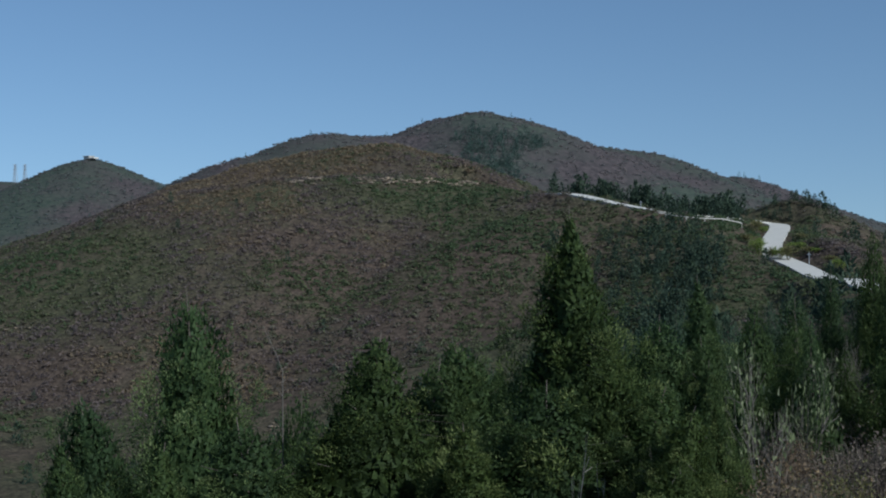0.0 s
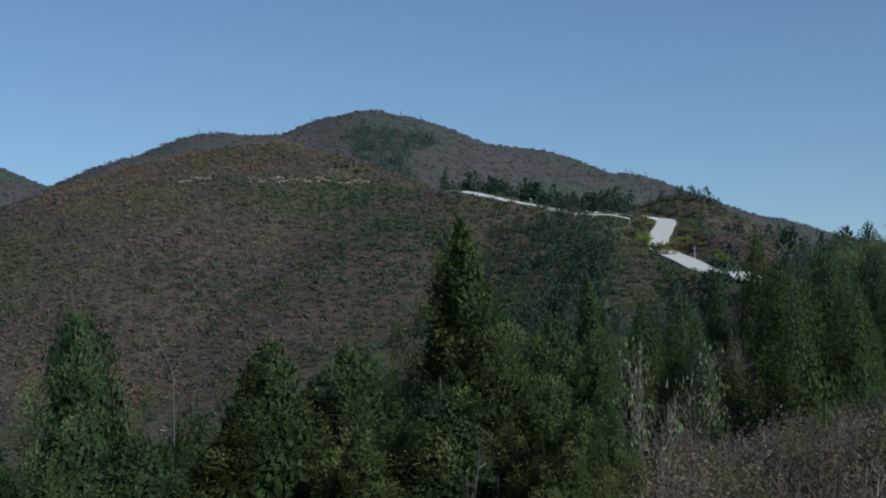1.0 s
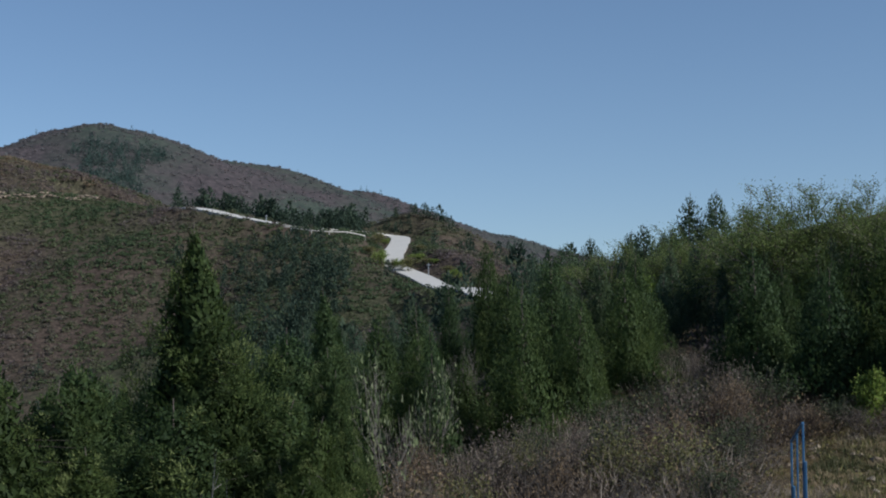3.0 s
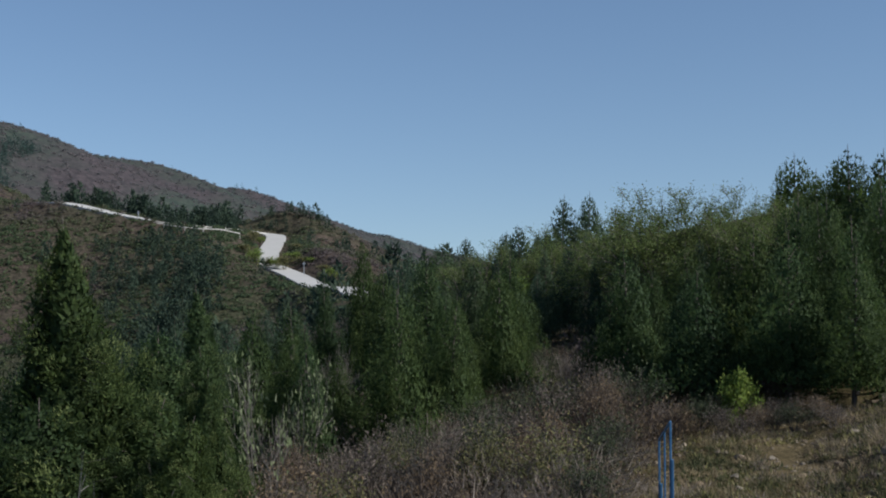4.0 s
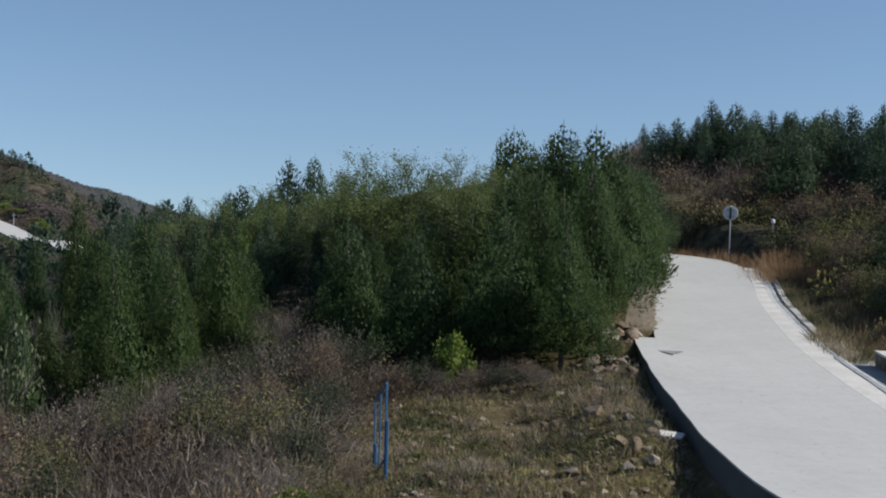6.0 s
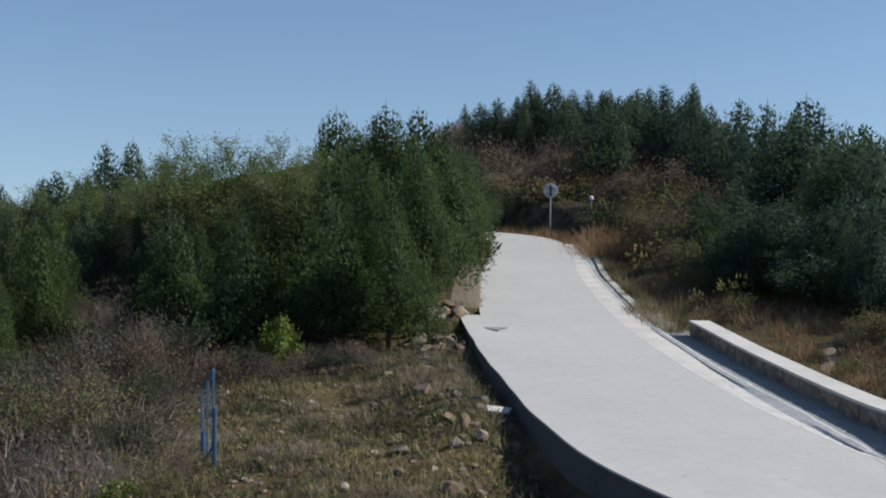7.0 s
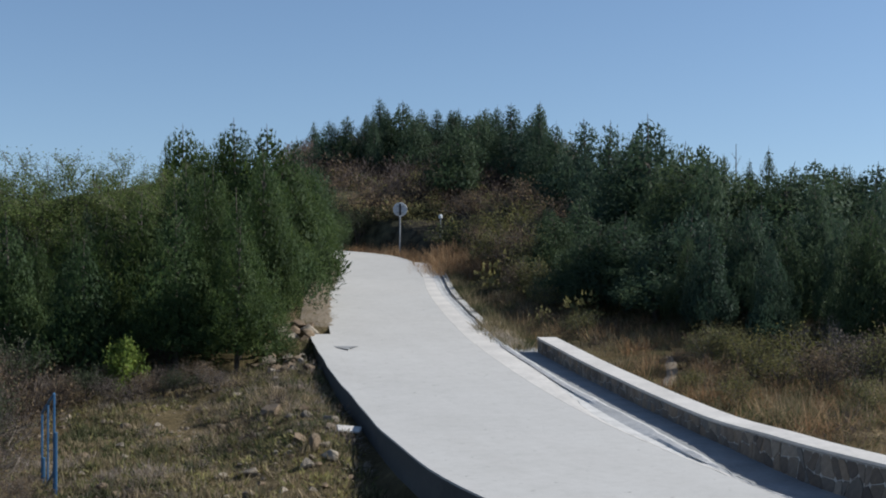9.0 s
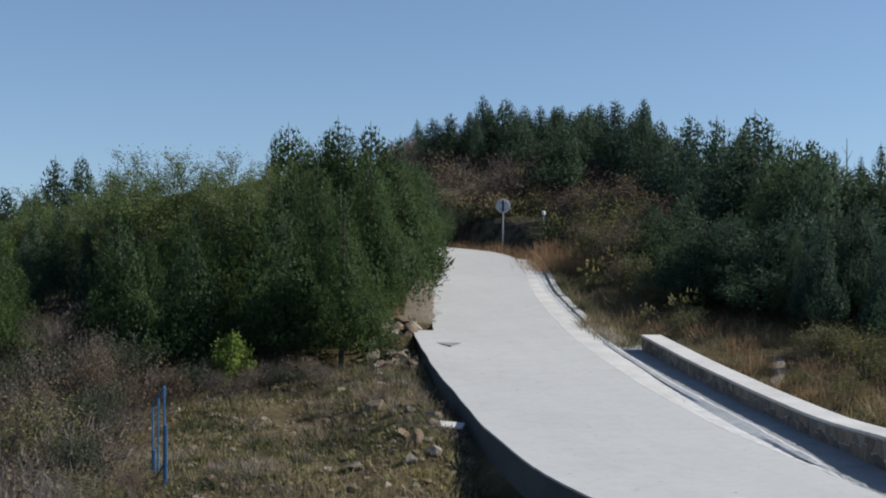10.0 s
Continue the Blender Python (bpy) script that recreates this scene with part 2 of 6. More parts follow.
SIGN_BACK = plain("sign_back", (0.66, 0.67, 0.67), 0.5, 0.0, vary=0.12, scale=9)
DARK_STEEL = plain("dark_bracket", (0.03, 0.035, 0.04), 0.6, 0.3, vary=0.2)
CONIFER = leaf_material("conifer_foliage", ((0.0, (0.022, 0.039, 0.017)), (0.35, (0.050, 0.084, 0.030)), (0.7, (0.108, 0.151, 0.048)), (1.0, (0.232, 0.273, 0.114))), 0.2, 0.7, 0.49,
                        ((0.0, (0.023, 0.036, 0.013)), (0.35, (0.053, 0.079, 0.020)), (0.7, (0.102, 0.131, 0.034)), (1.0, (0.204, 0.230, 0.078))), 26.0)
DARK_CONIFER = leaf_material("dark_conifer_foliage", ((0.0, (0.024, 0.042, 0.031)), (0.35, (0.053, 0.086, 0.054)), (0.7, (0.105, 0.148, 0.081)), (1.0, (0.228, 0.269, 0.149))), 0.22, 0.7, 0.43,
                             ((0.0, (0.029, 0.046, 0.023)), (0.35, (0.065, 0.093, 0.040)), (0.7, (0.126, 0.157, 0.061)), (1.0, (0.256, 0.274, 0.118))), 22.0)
FAR_CONIFER = leaf_material("far_conifer_foliage", ((0.0, (0.028, 0.046, 0.034)), (0.5, (0.052, 0.078, 0.05)), (1.0, (0.092, 0.118, 0.062))), 0.0, grain=1.5)
# far plantation green shifted to blue for the haze of distance
MOUNTAIN_CONIFER = leaf_material("hazed_conifer_foliage", ((0.0, (0.044, 0.073, 0.062)), (0.5, (0.069, 0.106, 0.088)), (1.0, (0.100, 0.138, 0.105))), grain=0.8)
SHRUB = leaf_material("autumn_shrub", ((0.0, (0.074, 0.106, 0.05)), (0.22, (0.112, 0.128, 0.06)), (0.45, (0.14, 0.122, 0.094)), (0.62, (0.142, 0.112, 0.108)), (0.8, (0.17, 0.13, 0.11)), (1.0, (0.215, 0.165, 0.1))), thinness=0.55, grain=1.4)
# mountain scrub stops carry a grey-blue haze tint in their colour
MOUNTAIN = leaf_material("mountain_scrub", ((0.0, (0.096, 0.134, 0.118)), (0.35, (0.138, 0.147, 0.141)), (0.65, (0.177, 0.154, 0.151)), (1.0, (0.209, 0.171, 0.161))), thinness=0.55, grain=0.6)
TWIG = leaf_material("bare_brush", ((0.0, (0.062, 0.047, 0.038)), (0.5, (0.156, 0.120, 0.095)), (1.0, (0.369, 0.305, 0.243))))
RUSSET = leaf_material("russet_leaves", ((0.0, (0.091, 0.072, 0.056)), (0.35, (0.156, 0.115, 0.084)), (0.7, (0.214, 0.149, 0.084)), (1.0, (0.299, 0.214, 0.115))))
YELLOWGREEN = leaf_material("yellow_green_leaves", ((0.0, (0.085, 0.125, 0.025)), (0.5, (0.165, 0.225, 0.042)), (1.0, (0.29, 0.33, 0.075))))
GOLD_LEAF = leaf_material("golden_olive_leaves", ((0.0, (0.075, 0.08, 0.028)), (0.5, (0.15, 0.14, 0.046)), (1.0, (0.28, 0.235, 0.08))))
PALE_LEAF = leaf_material("pale_green_leaves", ((0.0, (0.085, 0.11, 0.05)), (0.5, (0.16, 0.19, 0.085)), (1.0, (0.28, 0.29, 0.17))))
GREEN_SHRUB = leaf_material("green_shrub_leaves", ((0.0, (0.030, 0.042, 0.023)), (0.5, (0.062, 0.078, 0.039)), (1.0, (0.110, 0.120, 0.057))))
FEATHER = leaf_material("feathery_green_leaves", ((0.0, (0.062, 0.097, 0.031)), (0.5, (0.128, 0.165, 0.044)), (1.0, (0.235, 0.262, 0.085))))
OLIVE = leaf_material("olive_leaves", ((0.0, (0.067, 0.079, 0.033)), (0.5, (0.155, 0.148, 0.060)), (1.0, (0.278, 0.243, 0.093))))
DRY_GRASS = leaf_material("dry_grass", ((0.0, (0.063, 0.073, 0.031)), (0.35, (0.143, 0.130, 0.067)), (0.7, (0.252, 0.199, 0.114)), (1.0, (0.368, 0.285, 0.173))))
MAUVE = leaf_material("mauve_twigs", ((0.0, (0.075, 0.055, 0.047)), (0.5, (0.15, 0.115, 0.102)), (1.0, (0.23, 0.185, 0.16))))
ORANGE_GRASS = leaf_material("orange_grass", ((0.0, (0.16, 0.095, 0.05)), (0.5, (0.29, 0.17, 0.085)), (1.0, (0.39, 0.27, 0.15))))

# ---- roads in plan: x, y, z of the centre line ----
ROAD = curve_points(((20, 0.5, 0), (11.8, 5.0, 0), (7.9, 9.6, 0), (6.25, 14.3, 0), (6.0, 18, 0), (6.2, 22, 0), (6.6, 27, 0.1), (7.25, 33, 0.3),
                     (8.9, 43, 0.65), (10.8, 52, 0.95), (12.1, 60, 1.25), (11.2, 66.5, 1.4), (7.0, 71.5, 1.5), (0.0, 75, 1.6)), 0.5)
ROAD_HALF = 2.0


def bearing_row(*rows):
    return [(*at(b, d), z) for b, d, z in rows]


HILL_ROAD = curve_points(bearing_row((-34, 352, 14.0), (-31, 322, 14.2), (-29.2, 296, 13.8), (-26.8, 282, 10.8), (-24.4, 277, 8.6), (-22.4, 286, 7.7), (-20.9, 299, 7.0), (-20.1, 296, 6.3), (-20.0, 281, 5.1),
                                     (-20.35, 258, 2.2), (-20.15, 246, 0.0), (-19.2, 232, -1.6), (-18.1, 212, -3.1), (-16.9, 196, -3.0), (-15.5, 180, -4.6)), 2.0)
HILL_HALF = 2.2


# ---- the lie of the land ----
def ridge(x, y, rows, slope, soft):
    """Height of a ridge whose crest runs through rows of (bearing, distance, height)."""
    pts = np.array([(*at(b, d), z) for b, d, z in rows])
    best = np.full(x.shape, -1e4)
    for p, q in zip(pts[:-1], pts[1:]):
        d = q[:2] - p[:2]
        u = np.clip(((x - p[0]) * d[0] + (y - p[1]) * d[1]) / (d @ d), 0, 1)
        dist = np.hypot(x - p[0] - u * d[0], y - p[1] - u * d[1])
        best = np.maximum(best, p[2] + u * (q[2] - p[2]) - slope * (np.sqrt(dist ** 2 + soft ** 2) - soft))
    return best


def soft_max(parts, k):
    top = np.maximum.reduce(parts)
    return top + k * np.log(sum(np.exp((p - top) / k) for p in parts))


def to_line(x, y, line):
    """Distance in plan to a line of points and the height there."""
    best, z, side = np.full(x.shape, 1e9), np.zeros(x.shape), np.zeros(x.shape)
    left = sides(line)
    for p, s in zip(line, left):
        d = np.hypot(x - p[0], y - p[1])
        m = d < best
        best[m], z[m], side[m] = d[m], p[2], ((x - p[0]) * s[0] + (y - p[1]) * s[1])[m]
    return best, z, side


def raw_land(x, y):
    """The slopes before the roads are cut in."""
    dist = np.hypot(x, y)
    # the spur on which the viewer stands
    level = np.interp(y, (-40, 0, 24, 33, 43, 65, 85, 120), (-2, -0.3, -0.1, 0.15, 0.5, 0.75, 2.2, 2.5))
    edge = np.interp(y, (-20, 20, 31, 36, 70, 120), (3.6, 3.0, 2.9, 0.6, -5.0, -14))
    t = edge - x
    step = np.interp(y, (0, 14, 16.5, 18.5, 20.5, 23, 26, 29, 31.5), (0.7, 0.66, 0.55, 0.3, 0.13, 0.1, 0.16, 0.3, 0.42))
    near = level - (step * smooth01((t + 1.75) / 0.9) + np.maximum(0.62 - step, 0) * smooth01((t + 0.9) / 2.6)) * (1 - smooth01((y - 32.6) / 2.5) * smooth01((x - 2.6) / 2.0)) - np.where(t > 0, 0.05 * t + 0.0078 * t ** 2 * (t < 36) + (t >= 36) * (10.1 + 0.56 * (t - 36)), 0)
    r = x - np.interp(y, (0, 20, 60), (9.5, 9.5, 15))
    near = near + np.where(r > 0, 0.075 * np.minimum(r, 14) - 0.22 * np.maximum(r - 22, 0), 0)
    near = near + 4.6 * np.exp(-((x - 23) ** 2 + (y - 88) ** 2) / (2 * 15 ** 2)) + 1.3 * np.exp(-((x - 5) ** 2 + (y - 92) ** 2) / (2 * 14 ** 2))
    near = near + 3.3 * np.exp(-(x ** 2 + (y + 2) ** 2) / (2 * 5.0 ** 2))
    near = near - 0.4 * np.maximum(dist - 100, 0)
    near = near + 0.12 * fractal(x * 0.5, y * 0.5, 3) + 0.07 * fractal(x * 1.3, y * 1.3, 5, 3) * (x < 3.4) * (dist < 40)
    near = near + 0.24 * np.exp(-((x - 1.0) ** 2 + (y - 17.0) ** 2) / (2 * 0.5 ** 2))
    saddle = ridge(x, y, ((8, 85, -2.0), (-6, 125, -4.0), (-12, 170, -4.5), (-16, 215, -4.6), (-19, 252, 3.4), (-22, 275, 5.0)), 0.33, 20)
    front = ridge(x, y, ((-20.4, 262, 2.0), (-24, 272, 6.5), (-29, 296, 12.8), (-33.5, 328, 17.3), (-38, 335, 19.3), (-42, 335, 18.8), (-44.5, 340, 17.5), (-46.3, 345, 14.6), (-48.5, 345, 10.0), (-50.7, 345, 5.0), (-54.2, 345, -8.5), (-58, 345, -20)), 0.42, 16)
    front_top = ridge(x, y, ((-45.5, 362, 20), (-43, 370, 25), (-40.6, 372, 28.3), (-37.3, 372, 30.5), (-35.2, 374, 28), (-33.7, 374, 24), (-32.2, 370, 18)), 0.5, 8)
    knoll = ridge(x, y, ((-21.2, 306, 8.6), (-19.6, 306, 11.0), (-18.6, 304, 8.5)), 0.5, 8)
    rear = ridge(x, y, ((-47.5, 520, -0.1), (-45.1, 540, 8.0), (-43.3, 560, 39.5), (-40, 580, 51.8), (-37.5, 600, 52.0), (-35.8, 620, 50.0), (-34.5, 630, 63.7), (-33.3, 630, 66.2),
                        (-31.9, 630, 63.0), (-29.4, 640, 46.0), (-28.6, 645, 49.5), (-27.8, 650, 51.0), (-26.1, 660, 48.5), (-24.1, 670, 29.0), (-21.9, 680, 34.5), (-19.7, 690, 25.0),
                        (-17.6, 700, 16.0), (-15.6, 720, 10.5), (-13, 740, -0.1), (-8, 780, -15.1)), 0.46, 14)
    left_hill = ridge(x, y, ((-60, 800, -5.1), (-54.2, 800, 13.9), (-52.9, 810, 24.0), (-51.3, 820, 46.1), (-50.3, 820, 54.3), (-49, 820, 44.6), (-47, 820, 14.8), (-44, 830, 7.8)), 0.45, 10)
    distant = ridge(x, y, ((-75, 2600, 150), (-58, 2600, 133), (-53.6, 2600, 124), (-51, 2700, 95), (-46, 2800, 40)), 0.3, 120)
    base = np.full(x.shape, -27.0) - np.clip((dist - 900) * 0.02, 0, 60)
    far = soft_max([base, saddle, front, front_top, knoll, rear, left_hill, distant], 1.6)
    far = far + (fractal(x * 0.014, y * 0.014, 11) * 2.4 + fractal(x * 0.05, y * 0.05, 13, 3) * 0.7) * np.clip(dist / 110 - 1, 0, 1)
    return soft_max([near, far], 0.5)


def land(x, y):
    x, y = np.asarray(x, dtype=float), np.asarray(y, dtype=float)
    z = raw_land(x, y)
    d, rz, side = to_line(x, y, ROAD)
    near_road = (d < 12)
    beyond = (side > 0) & (y > 33.4)
    cut = np.where(beyond, smooth01((d - 1.8) / 1.6), np.where(side > 0, smooth01((d - 1.78) / 0.35), smooth01((d - 3.0) / 1.5)))
    z = z - 0.17 * np.exp(-((d - 1.95) / 0.45) ** 2) * (side > 0) * (1 - smooth01((y - 31.5) / 2)) * (y > 4)
    z = np.where(near_road, (rz - np.where(beyond & (d > 1.0), 0.02, 0.45)) * (1 - cut) + z * cut, z)
    d, rz, side = to_line(x, y, HILL_ROAD[::3])
    cut = smooth01((d - HILL_HALF - 1.5) / 6)
    return np.where(d < 12, (rz - 0.3) * (1 - cut) + z * cut, z)


def ground_z(x, y):
    return float(land(np.array([x]), np.array([y]))[0])


def meet(bearing, below):
    """Distance along a bearing at which the ground lies that many degrees below the eye's level."""
    d = np.arange(9.0, 90, 0.1)
    z = land(d * math.sin(radians(bearing)), d * math.cos(radians(bearing)))
    hit = np.where(np.degrees(np.arctan2(EYE_Z - z, d)) <= below)[0]
    return float(d[hit[0]])


def build_ground():
    az = np.concatenate([np.arange(-62, 42, 0.42), np.arange(42, 298, 4.0)])
    rad = np.concatenate([[0.0], np.geomspace(1.5, 60, 120), np.geomspace(61, 900, 200), np.geomspace(930, 4800, 26)])
    a, r = np.meshgrid(np.radians(az), rad)
    x, y = r * np.sin(a), r * np.cos(a)
    z = land(x.ravel(), y.ravel())
    n, m = len(rad), len(az)
    i, j = np.meshgrid(np.arange(n - 1), np.arange(m), indexing="ij")
    k = (j + 1) % m
    faces = np.stack([i * m + j, (i + 1) * m + j, (i + 1) * m + k, i * m + k], -1).reshape(-1, 4)[:, ::-1]
    ob = new("ground", mesh_of("ground", np.stack([x.ravel(), y.ravel(), z], 1), faces, GROUND, smooth=True))
    tagged(ob, "dry hillside ground of brown soil, thin grass and stones", "ground", kind="structure")


build_ground()


# ---- the concrete road ----
def strip(rows_in, rows_out, z_top, thick, mat_name="slab"):
    """A curved slab between two plan lines, with thickness."""
    n = len(rows_in)
    v = np.concatenate([np.c_[rows_in, z_top], np.c_[rows_out, z_top], np.c_[rows_in, z_top - thick], np.c_[rows_out, z_top - thick]])
    i = np.arange(n - 1)
    f = [np.stack([i, i + n, i + n + 1, i + 1], 1)[:, ::-1], np.stack([i + 2 * n, i + 3 * n, i + 3 * n + 1, i + 2 * n + 1], 1),
         np.stack([i, i + 1, i + 2 * n + 1, i + 2 * n], 1)[:, ::-1], np.stack([i + n, i + n + 1, i + 3 * n + 1, i + 3 * n], 1)]
    ends = np.array([[0, n, 3 * n, 2 * n], [n - 1, 2 * n - 1, 4 * n - 1, 3 * n - 1][::-1]])
    return mesh_of(mat_name, v, np.concatenate([*f, ends]))


ROAD_SIDE = sides(ROAD)


def offset(i0, i1, d):
    return ROAD[i0:i1, :2] + ROAD_SIDE[i0:i1] * d


def slab_reach(y):
    """How far the slabs reach to the right of the centre line."""
    return np.interp(y, (12, 13.2, 14.3, 15.3, 16.5), (1.45, 1.5, 1.7, 1.86, 1.87))


def build_road():
    road = tagged(empty("road", Matrix()), "pale sunlit concrete road bending over the spur", "road", kind="structure")
    step = 12
    for k in range(0, len(ROAD) - 1, step):
        i1 = min(k + step + 1, len(ROAD))
        sl = slice(k, i1)
        z = ROAD[sl, 2]
        a, b = offset(k, i1, ROAD_HALF - 0.38), ROAD[sl, :2] - ROAD_SIDE[sl] * slab_reach(ROAD[sl, 1])[:, None]
        for e in (a, b):  # narrow joint between slabs
            d = e[-1] - e[-2]
            e[-1] -= d / np.linalg.norm(d) * 0.002
        part("slab", strip(a, b, z, 0.25), CONCRETE, road)
    return road


def index_at_y(y):
    m = np.where(ROAD[:, 0] < 15)[0]
    return int(m[np.argmin(np.abs(ROAD[m, 1] - y))])


build_road()

# retaining wall under the road's open side
i0, i1 = index_at_y(6.0), index_at_y(33.2)
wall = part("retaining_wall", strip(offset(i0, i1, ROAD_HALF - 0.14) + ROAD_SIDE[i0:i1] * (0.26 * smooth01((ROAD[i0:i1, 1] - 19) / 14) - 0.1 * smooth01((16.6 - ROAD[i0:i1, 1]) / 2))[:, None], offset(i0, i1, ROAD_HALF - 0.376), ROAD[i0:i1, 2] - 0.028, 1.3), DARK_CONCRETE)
tagged(wall, "dark grey concrete retaining wall holding the road edge", "wall", kind="structure")
cap = part("coping", strip(offset(i0, i1, ROAD_HALF - 0.13) + ROAD_SIDE[i0:i1] * (0.008 * np.sin(np.arange(i0, i1) * 1.3) + 0.012 * np.sin(np.arange(i0, i1) * 0.53) + 0.26 * smooth01((ROAD[i0:i1, 1] - 19) / 14) - 0.1 * smooth01((16.6 - ROAD[i0:i1, 1]) / 2))[:, None], offset(i0, i1, ROAD_HALF - 0.377), ROAD[i0:i1, 2] + 0.003, 0.03), CONCRETE, wall)

# gutter on the bank side: a sandy strip, a grey apron, a ragged crest of old concrete and a sunken channel
def fine_line(y0, y1, step):
    """The road's centre line and its right-hand side, closely spaced, between two y."""
    a, b = index_at_y(y0), index_at_y(y1) + 1
    run = ROAD[a:b]
    s = np.concatenate([[0], np.cumsum(np.hypot(*np.diff(run[:, :2], axis=0).T))])
    u = np.arange(0, s[-1], step)
    c = np.stack([np.interp(u, s, run[:, i]) for i in range(3)], 1)
    return c, -sides(c)


def crest_reach(y):
    return np.interp(y, (8, 13.2, 14.3, 15.3, 16.3, 17.4, 18.8, 20.4, 24, 27, 34, 58), (1.6, 1.62, 1.8, 2.0, 2.16, 2.28, 2.43, 2.53, 2.54, 2.6, 2.6, 2.5))


def wall_reach(y):
    return np.interp(y, (8, 13, 14.3, 15.3, 17.2, 20, 23, 25, 27, 30, 32, 34.5), (2.88, 2.9, 2.95, 3.0, 3.05, 3.18, 3.26, 3.26, 3.24, 3.2, 3.1, 2.75))


def channel_depth(y):
    return np.interp(y, (10, 13.5, 14.3, 15.3, 17, 19, 60), (-0.24, -0.2, -0.18, -0.13, -0.07, -0.045, -0.045))


def profile(name, line, right, rows, mat, parent, label="", seed=0, rough=0.0):
    """A lengthwise strip: rows of (reach to the right, height over the road), each a number or one for every point."""
    n = len(line)
    rng = np.random.default_rng(seed)
    v = []
    for d, z in rows:
        d, z = np.broadcast_to(d, n), np.broadcast_to(z, n)
        v.append(np.c_[line[:, :2] + right * d[:, None], line[:, 2] + z + rough * rng.normal(size=n)])
    i = np.arange(n - 1)
    f = np.concatenate([np.stack([r * n + i, r * n + i + 1, (r + 1) * n + i + 1, (r + 1) * n + i], 1)[:, ::-1] for r in range(len(rows) - 1)])
    return part(name, mesh_of(name, np.concatenate(v), f), mat, parent, label)


def build_gutter():
    line, right = fine_line(8.0, 58.0, 0.12)
    y = line[:, 1]
    far = smooth01((y - 29.8) / 0.8)
    deep = channel_depth(y)
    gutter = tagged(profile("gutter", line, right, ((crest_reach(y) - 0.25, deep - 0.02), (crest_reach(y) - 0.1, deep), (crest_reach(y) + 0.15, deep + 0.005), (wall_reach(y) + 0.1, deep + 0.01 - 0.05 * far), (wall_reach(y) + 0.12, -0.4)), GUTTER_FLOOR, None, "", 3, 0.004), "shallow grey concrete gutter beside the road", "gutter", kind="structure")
    e = crest_reach(y)
    rag = 0.014 * value_noise(y * 2.3, y * 0, 5) + 0.012 * value_noise(y * 0.7, y * 0, 7)
    up = smooth01((y - 15.1) / 1.4) * (1 - 0.6 * far)
    lip = 0.03 * up * (1 + 0.25 * value_noise(y * 1.7, y * 0, 11))
    inner = slab_reach(y) + 0.003
    out = np.minimum(np.interp(y, (19, 20.6, 23.3, 26, 33, 58), (1.93, 2.02, 2.28, 2.44, 2.42, 2.2)) + 1.4 * rag * up, e - 0.06)
    k = (y > 29.6) & (y < 36)
    heap = 0.05 * np.interp(y[k], (29.6, 31, 34, 36), (0, 1, 1, 0.2)) * (1 + 0.4 * value_noise(y[k] * 1.9, y[k] * 0, 13))
    profile("silt", line[k], right[k], ((e[k] - 0.1 + 0.12 * value_noise(y[k] * 1.3, y[k] * 0, 17), deep[k] - 0.01), (e[k] + 0.12, deep[k] + heap), (e[k] + 0.4, deep[k] + heap + 0.015), (e[k] + 0.8, deep[k] - 0.02)), SOIL, gutter, "tan silt washed into the end of the gutter", 6, 0.006)
    profile("edge_strip", line, right, ((inner, -0.25), (inner, 0.001), ((inner + out) / 2, 0.002), (out, -0.006), (out, -0.06)), STRIP, gutter, "sandy concrete strip along the road", 4, 0.0004)
    profile("crest", line, right, ((out - 0.02, -0.03), (out + 0.01, -0.009), (out * 0.5 + e * 0.5, -0.03 * up), (e - 0.14 * up, 0.4 * lip - 0.006), (e - 0.05 * up + rag, lip), (e + 0.01 + rag, lip * 0.9 - 0.004), (e + 0.02 + 0.05 * up + rag, deep - 0.01)), CREST, gutter, "ragged weathered concrete lip of the gutter", 5, 0.0025)


build_gutter()


def build_kerb():
    """Broken kerb stones beyond the parapet, half sunk in silt."""
    kerb = tagged(empty("kerb", Matrix()), "low broken concrete kerb half buried beside the gutter", "kerb", kind="structure")
    rng = random.Random(44)
    line, right = fine_line(34.2, 57.5, 0.25)
    i = 0
    while i < len(line) - 4:
        n = rng.randint(16, 34)
        j = min(i + n, len(line) - 1)
        a, b = line[i:j, :2] + right[i:j] * (2.7 + rng.uniform(-0.006, 0.006)), line[i:j, :2] + right[i:j] * (2.9 + rng.uniform(-0.01, 0.01))
        if len(a) > 3:
            part("kerb_stone", strip(b, a, line[i:j, 2] + rng.uniform(0.016, 0.026) + 0.006 * np.sin(np.arange(len(a)) * 1.7), 0.3), KERB, kerb)
        i = j + rng.choice((0, 0, 0, 1)) - 1


build_kerb()
line, right = fine_line(33.0, 62.0, 0.3)
rag = 0.1 * value_noise(line[:, 1] * 0.8, line[:, 1] * 0, 21) + 0.05 * value_noise(line[:, 1] * 2.1, line[:, 1] * 0, 23)
dip = 0.5 * (1 - smooth01((line[:, 1] - 32.9) / 1.3))
tagged(profile("verge", line, -right, ((1.45, -0.02 - dip), (1.56 + rag, 0.007 - dip), (1.9, 0.012 - dip), (2.4, -0.02 - dip), (3.1, -0.5 - dip)), SOIL, None, "", 31, 0.006), "dusty verge of bare tan soil along the road", "verge", kind="structure")
# trodden gap through the bank grass
u = np.linspace(0, 0.7, 14)
FOOTPATH = np.stack([10.9 + 2.6 * u + 0.1 * np.sin(u * 5), 23.6 + 5.2 * u], 1)


